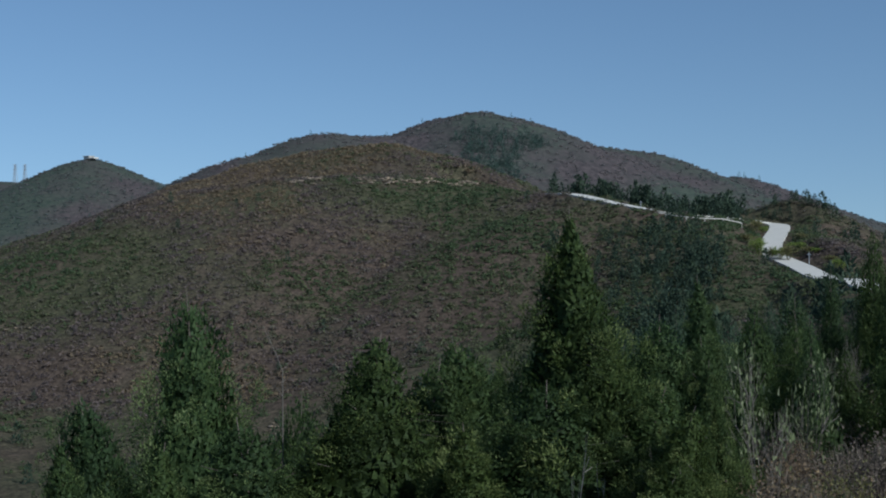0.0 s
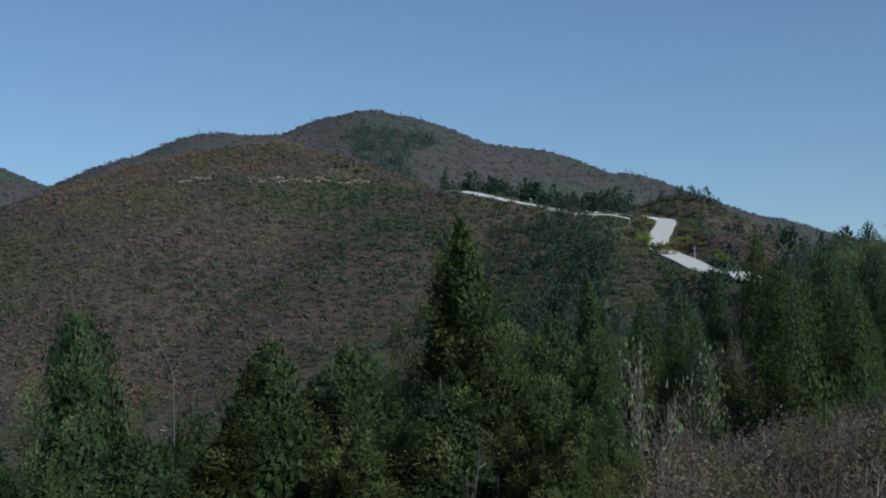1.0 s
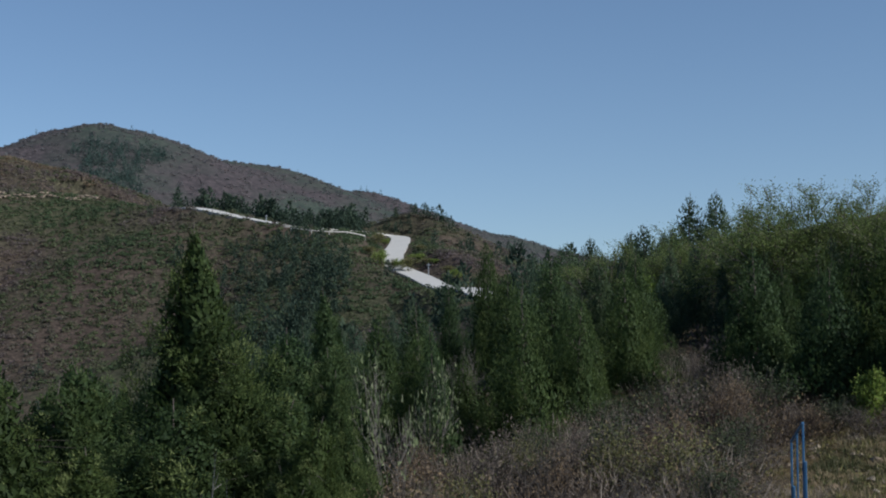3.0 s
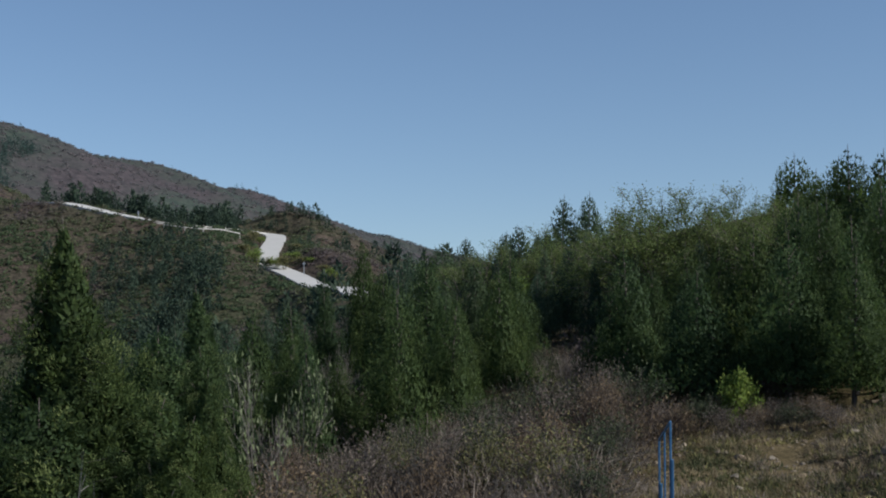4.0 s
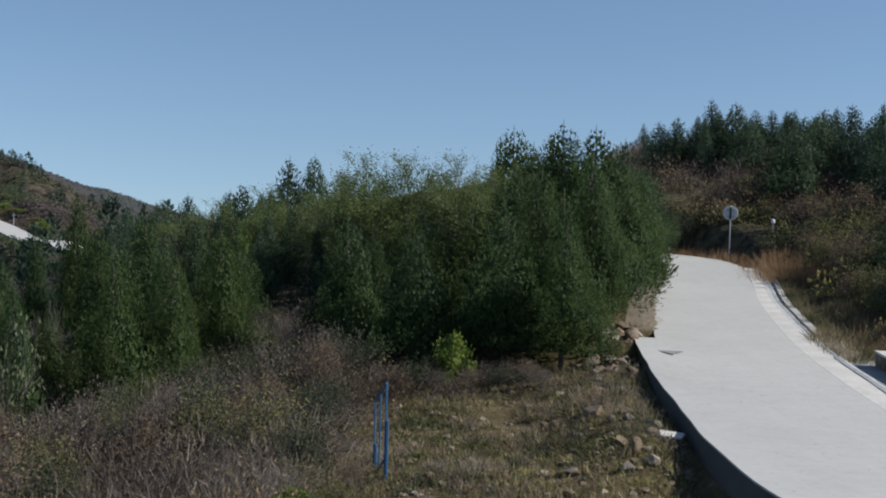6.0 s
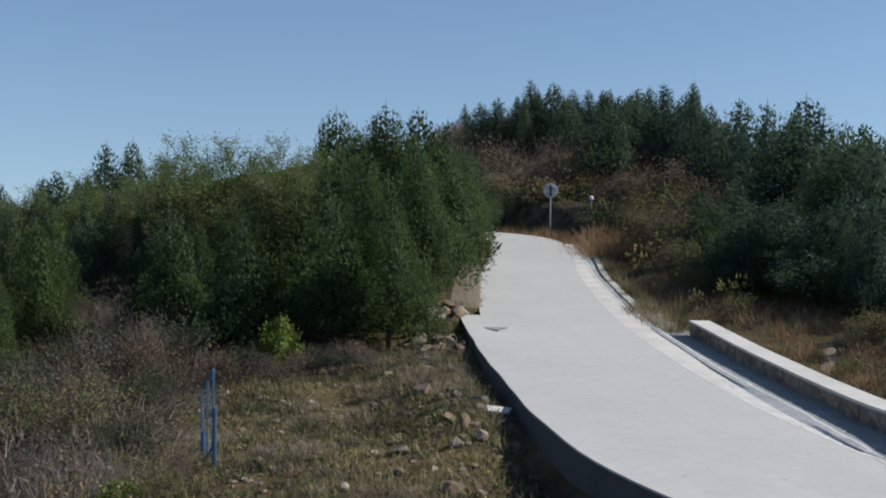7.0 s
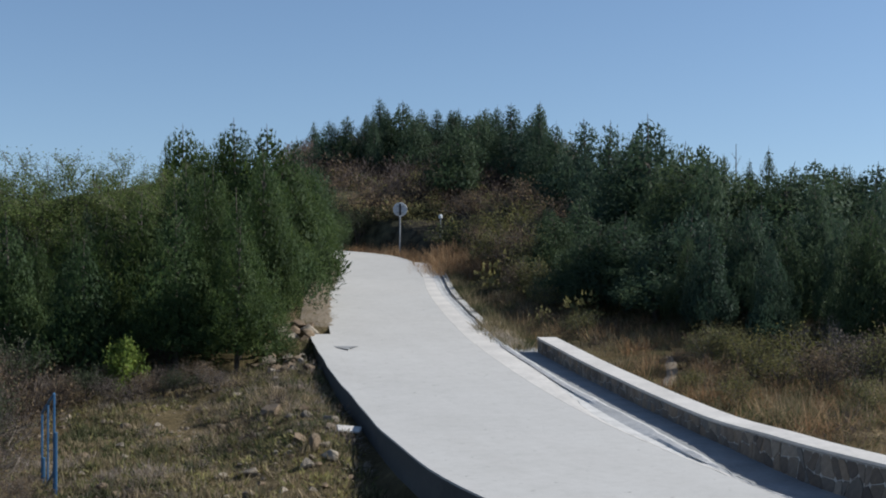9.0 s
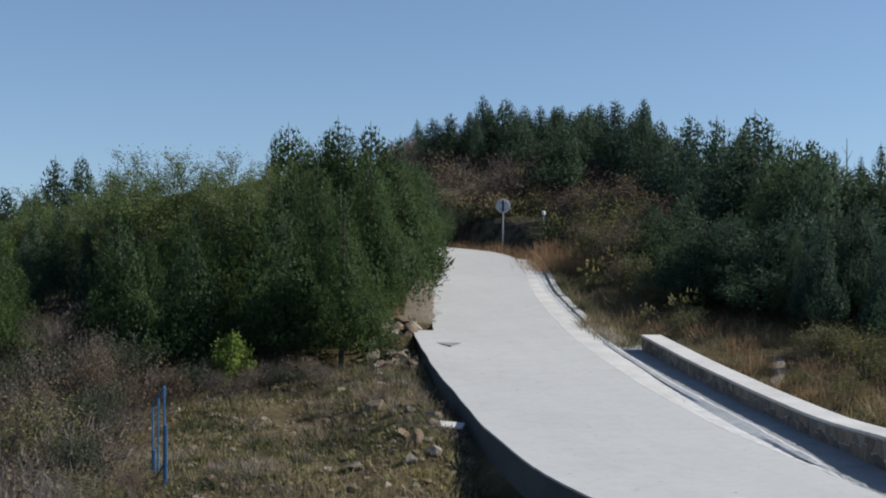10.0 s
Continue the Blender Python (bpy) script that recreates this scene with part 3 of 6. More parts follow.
def build_footpath():
    side = sides(FOOTPATH)
    rows = []
    for f in (-1, -0.4, 0.4, 1):
        q = FOOTPATH + side * (f * (0.2 + 0.03 * np.sin(u * 17)))[:, None]
        rows.append(np.c_[q, land(q[:, 0], q[:, 1]) + (0.018 if abs(f) < 1 else -0.03)])
    n = len(u)
    i = np.arange(n - 1)
    f = np.concatenate([np.stack([r * n + i, r * n + i + 1, (r + 1) * n + i + 1, (r + 1) * n + i], 1)[:, ::-1] for r in range(3)])
    tagged(part("footpath", mesh_of("footpath", np.concatenate(rows), f, smooth=True), SOIL), "narrow trodden path of pale bare soil", "footpath", kind="structure")


build_footpath()


# ---- stone parapet ----
def build_parapet():
    a, b = index_at_y(7.5), index_at_y(29.9)
    base = ROAD[a:b, 2] + channel_depth(ROAD[a:b, 1]) - 0.01
    top = ROAD[a:b, 2] + 0.29 + 0.03 * smooth01((ROAD[a:b, 1] - 24) / 5) + 0.075 * smooth01((18.2 - ROAD[a:b, 1]) / 2.6)
    reach = wall_reach(ROAD[a:b, 1])[:, None]
    inner, outer = ROAD[a:b, :2] - ROAD_SIDE[a:b] * reach, ROAD[a:b, :2] - ROAD_SIDE[a:b] * (reach + 0.43)
    n = b - a
    thing = tagged(empty("parapet", Matrix.Translation((float(inner[n // 2, 0]), float(inner[n // 2, 1]), 0))), "low rubble stone parapet wall with a pale concrete cap", "parapet")
    inv = thing.matrix_basis.inverted()

    def put(name, me, mat):
        ob = part(name, me, mat, thing)
        ob.matrix_parent_inverse = inv
        return ob
    put("core", strip(inner, outer, top - 0.06, 0.75), MORTAR)
    put("cap", strip(inner + ROAD_SIDE[a:b] * 0.022, outer - ROAD_SIDE[a:b] * 0.022, top, 0.045), STRIP)
    # irregular facing stones, fitted to one another and proud of the mortar
    rng = random.Random(5)
    s = np.concatenate([[0], np.cumsum(np.hypot(*np.diff(inner, axis=0).T))])
    cols = 138
    marks = np.linspace(0, s[-1], cols + 1)

    def corner(c, r):
        jr = random.Random(c * 7 + r)
        u = marks[min(max(c, 0), cols)] + (jr.uniform(-0.085, 0.085) if 0 < c < cols else 0)
        v = r / 2 + (jr.uniform(-0.24, 0.24) if 0 < r < 2 else 0)
        return u, v

    for c in range(cols):
        for r in range(2):
            quad = [corner(c, r), corner(c + 1, r), corner(c + 1, r + 1), corner(c, r + 1)]
            mu, mv = sum(q[0] for q in quad) / 4, sum(q[1] for q in quad) / 4
            cx, cy = float(np.interp(mu, s, inner[:, 0])), float(np.interp(mu, s, inner[:, 1]))
            left = ROAD_SIDE[a + int(np.clip(np.searchsorted(s, mu), 0, n - 1))]
            tz, bz = float(np.interp(mu, s, top)) - 0.065, float(np.interp(mu, s, base))
            along = Vector((left[1], -left[0], 0))
            if along.dot(Vector((inner[-1, 0] - inner[0, 0], inner[-1, 1] - inner[0, 1], 0))) < 0:
                along = -along
            ring = []
            for (u, v), (u2, v2) in zip(quad, quad[1:] + quad[:1]):  # two cut points a side round the corners off
                for k in (0.14, 0.5 + rng.uniform(-0.1, 0.1), 0.86):
                    bulge = 1.0 if k in (0.14, 0.86) else 1.0 + rng.uniform(-0.06, 0.03)
                    ring.append((((u + (u2 - u) * k) - mu) * bulge, ((v + (v2 - v) * k) - mv) * bulge))
            bm = bmesh.new()
            lo = [bm.verts.new(along * (p * 0.96) + Vector((0, 0, q * (tz - bz) * 0.96))) for p, q in ring]
            out = Vector((left[0], left[1], 0)) * rng.uniform(0.005, 0.018)
            hi = [bm.verts.new(along * (p * 0.9) + Vector((0, 0, q * (tz - bz) * 0.9)) + out) for p, q in ring]
            for i in range(len(ring)):
                k = (i + 1) % len(ring)
                bm.faces.new((lo[i], lo[k], hi[k], hi[i]))
            bm.faces.new(hi)
            bmesh.ops.recalc_face_normals(bm, faces=bm.faces)
            ob = put("stone", bm, STONE)
            ob.location = (cx, cy, bz + mv * (tz - bz))


# ---- hill road ----
HS = sides(HILL_ROAD)
hill_road = part("road", strip(HILL_ROAD[:, :2] + HS * HILL_HALF, HILL_ROAD[:, :2] - HS * HILL_HALF, HILL_ROAD[:, 2] + 0.05, 0.6), CONCRETE)
tagged(hill_road, "pale concrete road winding along the far hillside", "road", kind="structure")


# ---- plants ----
def unit(v):
    return v / (np.linalg.norm(v, axis=1)[:, None] + 1e-9)


def blades(pos, direction, length, width, rng):
    """Pointed leaves: arrays of vertices and three-cornered faces."""
    n = len(pos)
    d = unit(direction)
    s = unit(np.cross(d, rng.normal(size=(n, 3))))
    length, width = np.broadcast_to(length, n)[:, None], np.broadcast_to(width, n)[:, None]
    mid = pos + d * length * 0.15
    v = np.stack([mid + s * width * 0.6, pos + d * length * 1.15, mid - s * width * 0.6], 1).reshape(-1, 3)
    return v, np.arange(3 * n).reshape(n, 3)


def tubes(segments, k=5):
    """Tapered limbs: rows of (p, q, r0, r1)."""
    vs, fs, base = [], [], 0
    for p, q, r0, r1 in segments:
        p, q = np.asarray(p, float), np.asarray(q, float)
        d = (q - p) / (np.linalg.norm(q - p) + 1e-9)
        a = np.cross(d, (0.3, 0.9, 0.2))
        a /= np.linalg.norm(a)
        b = np.cross(d, a)
        ang = np.arange(k) * 2 * math.pi / k
        ring = np.outer(np.cos(ang), a) + np.outer(np.sin(ang), b)
        vs += [p + ring * r0, q + ring * r1]
        i = np.arange(k)
        fs.append(np.stack([i, (i + 1) % k, (i + 1) % k + k, i + k], 1) + base)
        base += 2 * k
    return np.concatenate(vs), np.concatenate(fs)


def conifer_meshes(seed, height, half, n, leaf, lumps, slim, fat_leaf, loose, speckle, core):
    """Arborvitae-like tree: bent trunk, limbs, and a ragged cone of rounded tufts of fine upright sprays."""
    rng = np.random.default_rng(seed)
    bend = rng.normal(size=2) * 0.035
    ph = rng.uniform(0, 6.28, 4)

    def axis(h):
        h = np.asarray(h, float)
        return np.stack([height * (bend[0] * h ** 2 + 0.012 * np.sin(5 * h + ph[3]) * h), height * bend[1] * h ** 2, height * h], -1)

    fork = rng.uniform(0, 6.28)
    fork = np.array([math.cos(fork), math.sin(fork), 0.0]) * half * rng.uniform(0.35, 0.6)
    short = rng.uniform(0.72, 0.9)

    def reach(h, ang):
        lobes = 1 + 0.2 * np.sin(2 * ang + ph[0] + 4 * h) + 0.15 * np.sin(3 * ang + ph[1] - 7 * h) + 0.13 * np.sin(h * 15 + ph[2])
        return half * np.minimum(1, (1 - h) / 0.8) ** slim * np.minimum(1, (1 - h) / 0.16) ** 0.4 * np.minimum(1, 0.5 + h * 2.4) * lobes

    segs = []
    hs = np.linspace(0, 0.97, 9)
    for p, q, u, w in zip(axis(hs[:-1]), axis(hs[1:]), hs[:-1], hs[1:]):
        segs.append((p, q, 0.085 * (1.03 - u) * height / 6, 0.085 * (1.03 - w) * height / 6))
    u = rng.random(lumps * 8)
    u = u[rng.random(len(u)) < ((1 - u) ** slim + 0.06)][:lumps - 41]
    h = np.concatenate([0.15 + 0.72 * u, np.linspace(0.58, 0.92, 36), (0.84, 0.87, 0.9, 0.93, 0.955)])
    k = len(h)
    ang = rng.uniform(0, 6.2832, k)
    r = reach(h, ang) * (1 - loose * rng.random(k) ** 1.5)
    r[-41:-5] = reach(h[-41:-5], ang[-41:-5]) * rng.uniform(0.6, 1.1, 36)
    r[-3:] *= 0.2
    fat = half * rng.uniform(0.16, 0.36, k) * (0.3 + 0.7 * (1 - h))
    fat[-41:-5] = half * (0.02 + 0.27 * (1 - h[-41:-5])) * rng.uniform(0.7, 1.25, 36)
    fat[-5:] = half * np.array((0.09, 0.075, 0.06, 0.05, 0.04))
    tall = fat * rng.uniform(1.2, 2.3, k)
    tall[-5:] = fat[-5:] * 3.2
    away = np.stack([np.cos(ang), np.sin(ang), np.zeros(k)], 1)
    centre = axis(h * 0.96) + away * np.maximum(r - 0.6 * fat, 0)[:, None]
    two = (rng.random(k) < 0.22) & (np.arange(k) < k - 5)
    centre[two] = centre[two] * np.array([0.8, 0.8, short]) + fork * np.minimum(1, 2.5 * h[two])[:, None]
    for i in range(0, k, max(1, k // 34)):
        p = axis(max(0.05, h[i] * 0.96 - 0.07))
        segs.append((p, p + (centre[i] - p) * 0.95, 0.016 * height / 6, 0.005))
    w = fat * tall * (1 + 0.8 * h)
    pick = rng.choice(k, n, p=w / w.sum())
    v = unit(rng.normal(size=(n, 3)) + away[pick] * 0.7 + np.array([0, 0, 0.35]))
    depth = rng.uniform(0.62, 1.0, n) + 0.2 * (rng.random(n) < 0.15) * rng.random(n)
    pos = centre[pick] + v * depth[:, None] * np.stack([fat[pick], fat[pick], tall[pick]], 1)
    pos += away[pick] * (0.25 * (pos[:, 2] - centre[pick][:, 2]))[:, None] * 0.6
    face = unit(v + away[pick] * 0.3 + rng.normal(size=(n, 3)) * (0.2 + 0.25 * speckle))
    d = unit(v * 0.5 + np.array([0, 0, 0.6]) + rng.normal(size=(n, 3)) * 0.45)
    ln = (leaf * rng.uniform(0.6, 1.4, n) * (1.1 - 0.7 * h[pick]))[:, None]
    # tone paints highlights on tuft tops and outer sprays, darker beneath
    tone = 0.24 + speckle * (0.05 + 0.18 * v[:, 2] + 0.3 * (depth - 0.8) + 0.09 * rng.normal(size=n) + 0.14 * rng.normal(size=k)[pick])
    # inner leaves close the crown, toned dark to stand for shade inside
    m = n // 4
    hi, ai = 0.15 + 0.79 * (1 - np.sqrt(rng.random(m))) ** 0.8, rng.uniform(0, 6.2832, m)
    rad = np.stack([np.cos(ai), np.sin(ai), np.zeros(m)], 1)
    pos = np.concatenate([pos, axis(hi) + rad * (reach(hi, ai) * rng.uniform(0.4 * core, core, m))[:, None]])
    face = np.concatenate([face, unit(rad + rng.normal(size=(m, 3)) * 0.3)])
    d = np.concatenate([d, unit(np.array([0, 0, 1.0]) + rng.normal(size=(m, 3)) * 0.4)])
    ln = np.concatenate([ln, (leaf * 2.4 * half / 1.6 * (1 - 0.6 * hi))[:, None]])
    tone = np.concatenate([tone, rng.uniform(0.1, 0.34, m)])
    side = unit(np.cross(d, face)) * ln * np.where(np.arange(n + m) < n, fat_leaf, 0.26)[:, None]
    pos[:, 2] = np.maximum(pos[:, 2], 0.02)
    v = np.stack([pos - side, pos + side, pos + d * ln], 1).reshape(-1, 3)
    tv, tf = tubes(segs[:8], 6)
    bv, bf = tubes(segs[8:], 3)
    return tv, tf, bv, bf, v, np.arange(len(v)).reshape(-1, 3), np.clip(tone, 0, 1)


class Kind:
    """A plant built once and then copied to its places."""

    def __init__(self, name, label, category, group, build):
        self.name, self.label, self.category, self.group, self.build, self.first = name, label, category, group, build, None

    def put(self, x, y, z, turn, sx, sz, lean=0.0, label=""):
        m = Matrix.Translation((x, y, z)) @ Matrix.Rotation(turn, 4, "Z") @ Matrix.Rotation(lean, 4, "X") @ Matrix.Diagonal((sx, sx, sz, 1))
        if self.first is None:
            ob = empty(self.name, m)
            for nm, me, mat in self.build():
                part(nm, me, mat, ob)
            tagged(ob, self.label, self.category, self.group)
            self.first = ob
        else:
            s = self.first.matrix_basis.to_scale()
            ob = copy_thing(self.first, m @ Matrix.Diagonal((1 / s.x, 1 / s.y, 1 / s.z, 1)))
        return tagged(ob, label)


def conifer_kind(seed, height, half, n, leaf, plumes, slim, mat, fat_leaf, loose, speckle=1.0, core=0.88):
    def build():
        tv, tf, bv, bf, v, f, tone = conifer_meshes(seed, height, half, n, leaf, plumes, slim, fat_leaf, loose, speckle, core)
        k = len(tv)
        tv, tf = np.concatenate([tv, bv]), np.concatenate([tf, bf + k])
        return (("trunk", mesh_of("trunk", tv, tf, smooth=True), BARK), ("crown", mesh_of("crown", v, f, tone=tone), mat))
    k = Kind("conifer_tree", "dark green arborvitae conifer with ragged upright sprays", "conifer tree", "conifers on the spur", build)
    k.height, k.half = height * 0.955, half
    return k


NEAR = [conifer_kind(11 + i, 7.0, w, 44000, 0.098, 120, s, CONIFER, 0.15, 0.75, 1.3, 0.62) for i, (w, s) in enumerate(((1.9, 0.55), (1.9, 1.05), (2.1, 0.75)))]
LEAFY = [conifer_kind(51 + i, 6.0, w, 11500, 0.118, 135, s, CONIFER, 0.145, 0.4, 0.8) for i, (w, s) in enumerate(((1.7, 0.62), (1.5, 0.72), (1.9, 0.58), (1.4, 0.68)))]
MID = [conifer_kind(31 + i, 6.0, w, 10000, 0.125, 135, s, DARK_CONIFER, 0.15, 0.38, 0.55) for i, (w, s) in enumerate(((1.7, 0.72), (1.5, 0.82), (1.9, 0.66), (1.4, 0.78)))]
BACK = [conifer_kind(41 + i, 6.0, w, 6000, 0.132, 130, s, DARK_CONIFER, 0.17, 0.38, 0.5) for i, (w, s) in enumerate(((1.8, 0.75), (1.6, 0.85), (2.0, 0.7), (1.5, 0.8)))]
rnd = random.Random(21)
TREES = []  # plan places taken


def plant(kind, bearing, dist, top, width, lean=0.0, label=""):
    """A tree at that bearing and distance whose tip reaches that many degrees above the eye's level."""
    x, y = at(bearing, dist)
    z = ground_z(x, y)
    h = EYE_Z + dist * math.tan(radians(top)) - z
    kind.put(x, y, z - 0.05, rnd.uniform(0, 6.28), width / (2 * kind.half), h / kind.height, lean, label)
    TREES.append((x, y))
    return h


# the tall ones that stand out: bearing, distance, tip in degrees, width
for row in ((-46.0, 24, -2.4, 2.5, 0), (-49.6, 23, -6.8, 2.6, 2), (-51.8, 22, -8.3, 2.2, 1), (-38.6, 22, -4.4, 3.2, 2), (-28.6, 22.5, 1.3, 2.9, 1), (-35.9, 26, -5.4, 2.8, 0),
            (-32.7, 27, -4.4, 2.8, 2), (-25.1, 28, -3.4, 2.2, 0), (-23.4, 32, -1.7, 2.2, 1), (-43.4, 21, -8.0, 2.6, 0), (-30.5, 21, -6.5, 2.4, 0), (-26.5, 21.5, -6.8, 2.6, 2), (-34, 20.5, -8.2, 2.4, 1), (-47.6, 20, -9, 2.2, 1), (-23.4, 20.5, -5.4, 1.25, 1), (-25.2, 19.6, -7.4, 1.7, 2), (-23.0, 23.5, -4.4, 1.2, 0)):
    plant(NEAR[row[4]], *row[:3], row[3] * 1.7)
for row in ((-21.2, 39, -2.8, 2.2), (-17.9, 41, -1.0, 1.3), (-16.0, 45, 0.4, 2.0), (-19.4, 40, -2.4, 2.2), (-12.5, 72, 0.2, 2.6), (-11.3, 74, 0.45, 2.4), (-9.7, 70, 0.7, 2.6), (-9.0, 68, 0.95, 2.6), (-7.15, 66, 2.25, 2.8), (-6.0, 66, 2.4, 2.8),
            (-4.6, 60, 1.7, 2.8), (-4.2, 33, 0.0, 2.4), (-1.1, 31.5, -1.2, 2.4), (1.2, 33.5, 1.0, 2.3), (2.8, 31.5, 0.5, 2.5), (4.2, 33.5, 1.9, 2.2), (5.5, 30.5, -0.6, 2.5), (6.5, 34, 2.6, 2.4), (3.0, 50, 3.9, 3.0), (3.9, 52, 3.2, 2.6), (4.85, 46, 3.7, 2.6), (5.5, 45, 4.2, 2.6), (6.65, 40, 4.0, 3.0), (8.2, 62, 3.5, 2.6),
            (15.3, 74, 4.2, 3.0), (16.3, 79, 4.6, 3.2), (7.75, 40.5, 2.6, 3.2), (8.2, 45.5, 2.4, 3.2), (8.6, 51, 2.3, 2.8), (6.9, 36, 3.0, 2.9), (9.0, 57, 2.2, 2.6), (9.1, 64, 2.4, 2.6),
            (9.5, 82, 4.3, 2.6), (10.3, 82, 4.5, 2.8), (11.8, 82, 5.3, 2.6), (12.95, 82, 5.2, 3.4), (13.85, 84, 4.85, 2.6), (14.4, 83, 4.85, 2.4), (17.0, 82, 5.0, 2.4), (18.5, 76, 4.7, 3.0), (23.45, 57, 4.3, 2.4), (26.1, 46, 3.1, 2.6), (13.4, 80, 4.5, 2.8), (15.7, 81, 4.6, 2.8), (19.6, 70, 4.3, 3.0), (15.1, 84, 4.8, 3.0), (16.5, 84, 4.9, 3.4), (17.7, 80, 5.1, 3.4), (18.9, 78, 5.2, 2.6),
            (19.0, 72, 5.1, 2.2), (20.2, 68, 3.5, 3.8), (21.1, 66, 4.4, 4.2), (20.9, 41, -0.9, 2.2), (21.9, 39.5, 0.0, 2.5), (23.0, 38.5, 0.3, 2.6), (24.3, 36.5, -0.2, 2.6), (25.7, 37, 0.6, 2.6), (27.2, 37, 0.2, 2.6), (28.7, 38, 0.8, 2.7), (30.3, 38, 0.5, 2.8), (31.9, 38, 0.4, 2.8), (33.6, 38, 0.4, 2.8), (19.9, 47, 0.4, 2.2), (20.7, 48, 1.0, 2.4), (19.4, 51, 0.6, 2.2), (22.05, 60, 4.3, 3.6), (23.1, 54, 3.6, 3.8), (24.15, 53, 4.6, 5.2), (25.3, 45, 3.4, 3.4), (26.4, 43, 3.3, 4.2), (28.1, 45, 2.2, 3.8), (29.2, 46, 3.2, 1.4), (29.6, 43, 2.5, 4.0), (30.85, 44, 2.65, 4.2), (32.0, 46, 2.4, 3.8), (33.4, 46, 2.5, 4.0), (34.8, 48, 2.2, 3.8)):
    plant((LEAFY if row[1] < 54 and row[0] < 9.5 else MID if row[1] < 48 else BACK)[rnd.randrange(4)], *row[:3], row[3] * (1.25 if row[1] > 76 else 1.4 if row[1] > 58 else 1.5 if row[0] < 7 and row[2] > 3 else 1.0 if row[0] < 9.5 else 1.3))


plant(LEAFY[1], -3.95, meet(-3.95, 7.1), -4.3, 1.5)
plant(LEAFY[3], -4.9, meet(-4.9, 6.6), -3.2, 1.5)


def shades_road(x, y, h):
    """Whether the tree's shadow reaches the lane."""
    k = h / math.tan(radians(SUN_HEIGHT))
    return any(np.min(np.hypot(ROAD[:, 0] - x + f * k * math.sin(radians(SUN_BEARING)), ROAD[:, 1] - y + f * k * math.cos(radians(SUN_BEARING)))) < 3.5 for f in (0.6, 0.8, 1.0))


def fill(kinds, count, bearings, reach, tips, low, heights, gap, avoid_road=3.4):
    """Trees at random between the bearings, no taller than the skyline in tips."""
    made = tries = 0
    tx, ty = zip(*tips)
    while made < count and tries < count * 40:
        tries += 1
        b = rnd.uniform(*bearings)
        d0, d1 = reach(b)
        d = math.sqrt(rnd.uniform(d0 * d0, d1 * d1))
        x, y = at(b, d)
        if min((x - p) ** 2 + (y - q) ** 2 for p, q in TREES) < gap * gap:
            continue
        if np.min(np.hypot(ROAD[:, 0] - x, ROAD[:, 1] - y)) < avoid_road:
            continue
        top = np.interp(b, tx, ty) - rnd.uniform(*low)
        h = EYE_Z + d * math.tan(radians(top)) - ground_z(x, y)
        if h < heights[0] or h > heights[1] or (x > 8 and shades_road(x, y, h)):
            continue
        plant((kinds if d < 43 else BACK)[rnd.randrange(len(kinds) if d < 43 else 4)], b, d, top, h * rnd.uniform(0.42, 0.62))
        made += 1
    return made


LEFT_TIPS = ((-56, -8), (-48, -7), (-44, -7.4), (-40, -6.3), (-36, -5.2), (-32, -4.2), (-27, -3.4), (-22, -2.7), (-19.5, -2.5), (-18, -2.1), (-16.6, -1.3), (-14.6, 0.0), (-10, 0.4), (-7, 0.9), (-4, 1.2), (1, 1.5), (3, 2.4), (8, 3.0))
fill(NEAR, 5, (-56, -22), lambda b: (19, 34), LEFT_TIPS, (0.2, 2.5), (2.6, 7.5), 1.7)
fill(LEAFY, 36, (-56, -14), lambda b: (np.interp(b, (-26, -21), (30, 37)), 62), LEFT_TIPS, (0.0, 1.5), (2.5, 8), 2.0)
fill(LEAFY, 11, (-21, -9.6), lambda b: (np.interp(b, (-21, -16, -11, -6), (29, 28, 29, 33)), np.interp(b, (-21, -16, -11, -6), (36, 36, 36, 38))), LEFT_TIPS, (0.8, 3.6), (2.0, 5.5), 1.5)
fill(LEAFY, 62, (-15, 9.5), lambda b: (np.interp(b, (-15, -9.5, -8.5, -5.2, -4.2, 2, 6, 9.5), (38, 39, 46, 46, 36, 33, 28.5, 33)), 78), LEFT_TIPS, (0.0, 2.0), (3.0, 7.5), 1.8)
fill(LEAFY, 9, (-4.2, 6.5), lambda b: (np.interp(b, (-7, -2, 2, 6.5), (36, 34, 32.5, 30)), np.interp(b, (-7, -2, 2, 6.5), (40, 37, 35, 33))), LEFT_TIPS, (0.6, 3.4), (2.6, 6.0), 1.5)
RIGHT_TIPS = ((8, 4.3), (12, 5), (18, 4.9), (20, 3.6), (24, 4.0), (26, 2.9), (30, 2.8), (36, 2.2))
fill(MID, 42, (19.6, 37), lambda b: (np.interp(b, (19.6, 21, 24, 30, 37), (52, 38, 32, 34, 36)), 66), RIGHT_TIPS, (0.0, 1.5), (3.0, 7.5), 1.8, 9.0)
fill(MID, 34, (19.5, 38), lambda b: (np.interp(b, (19.5, 22, 26, 30, 38), (37, 31.5, 31.5, 29, 28)), 40), RIGHT_TIPS, (0.6, 4.5), (2.4, 5.8), 1.5, 7.4)
fill(MID, 14, (8.5, 20), lambda b: (78, 96), RIGHT_TIPS, (0.0, 0.6), (2.5, 6.5), 1.8)

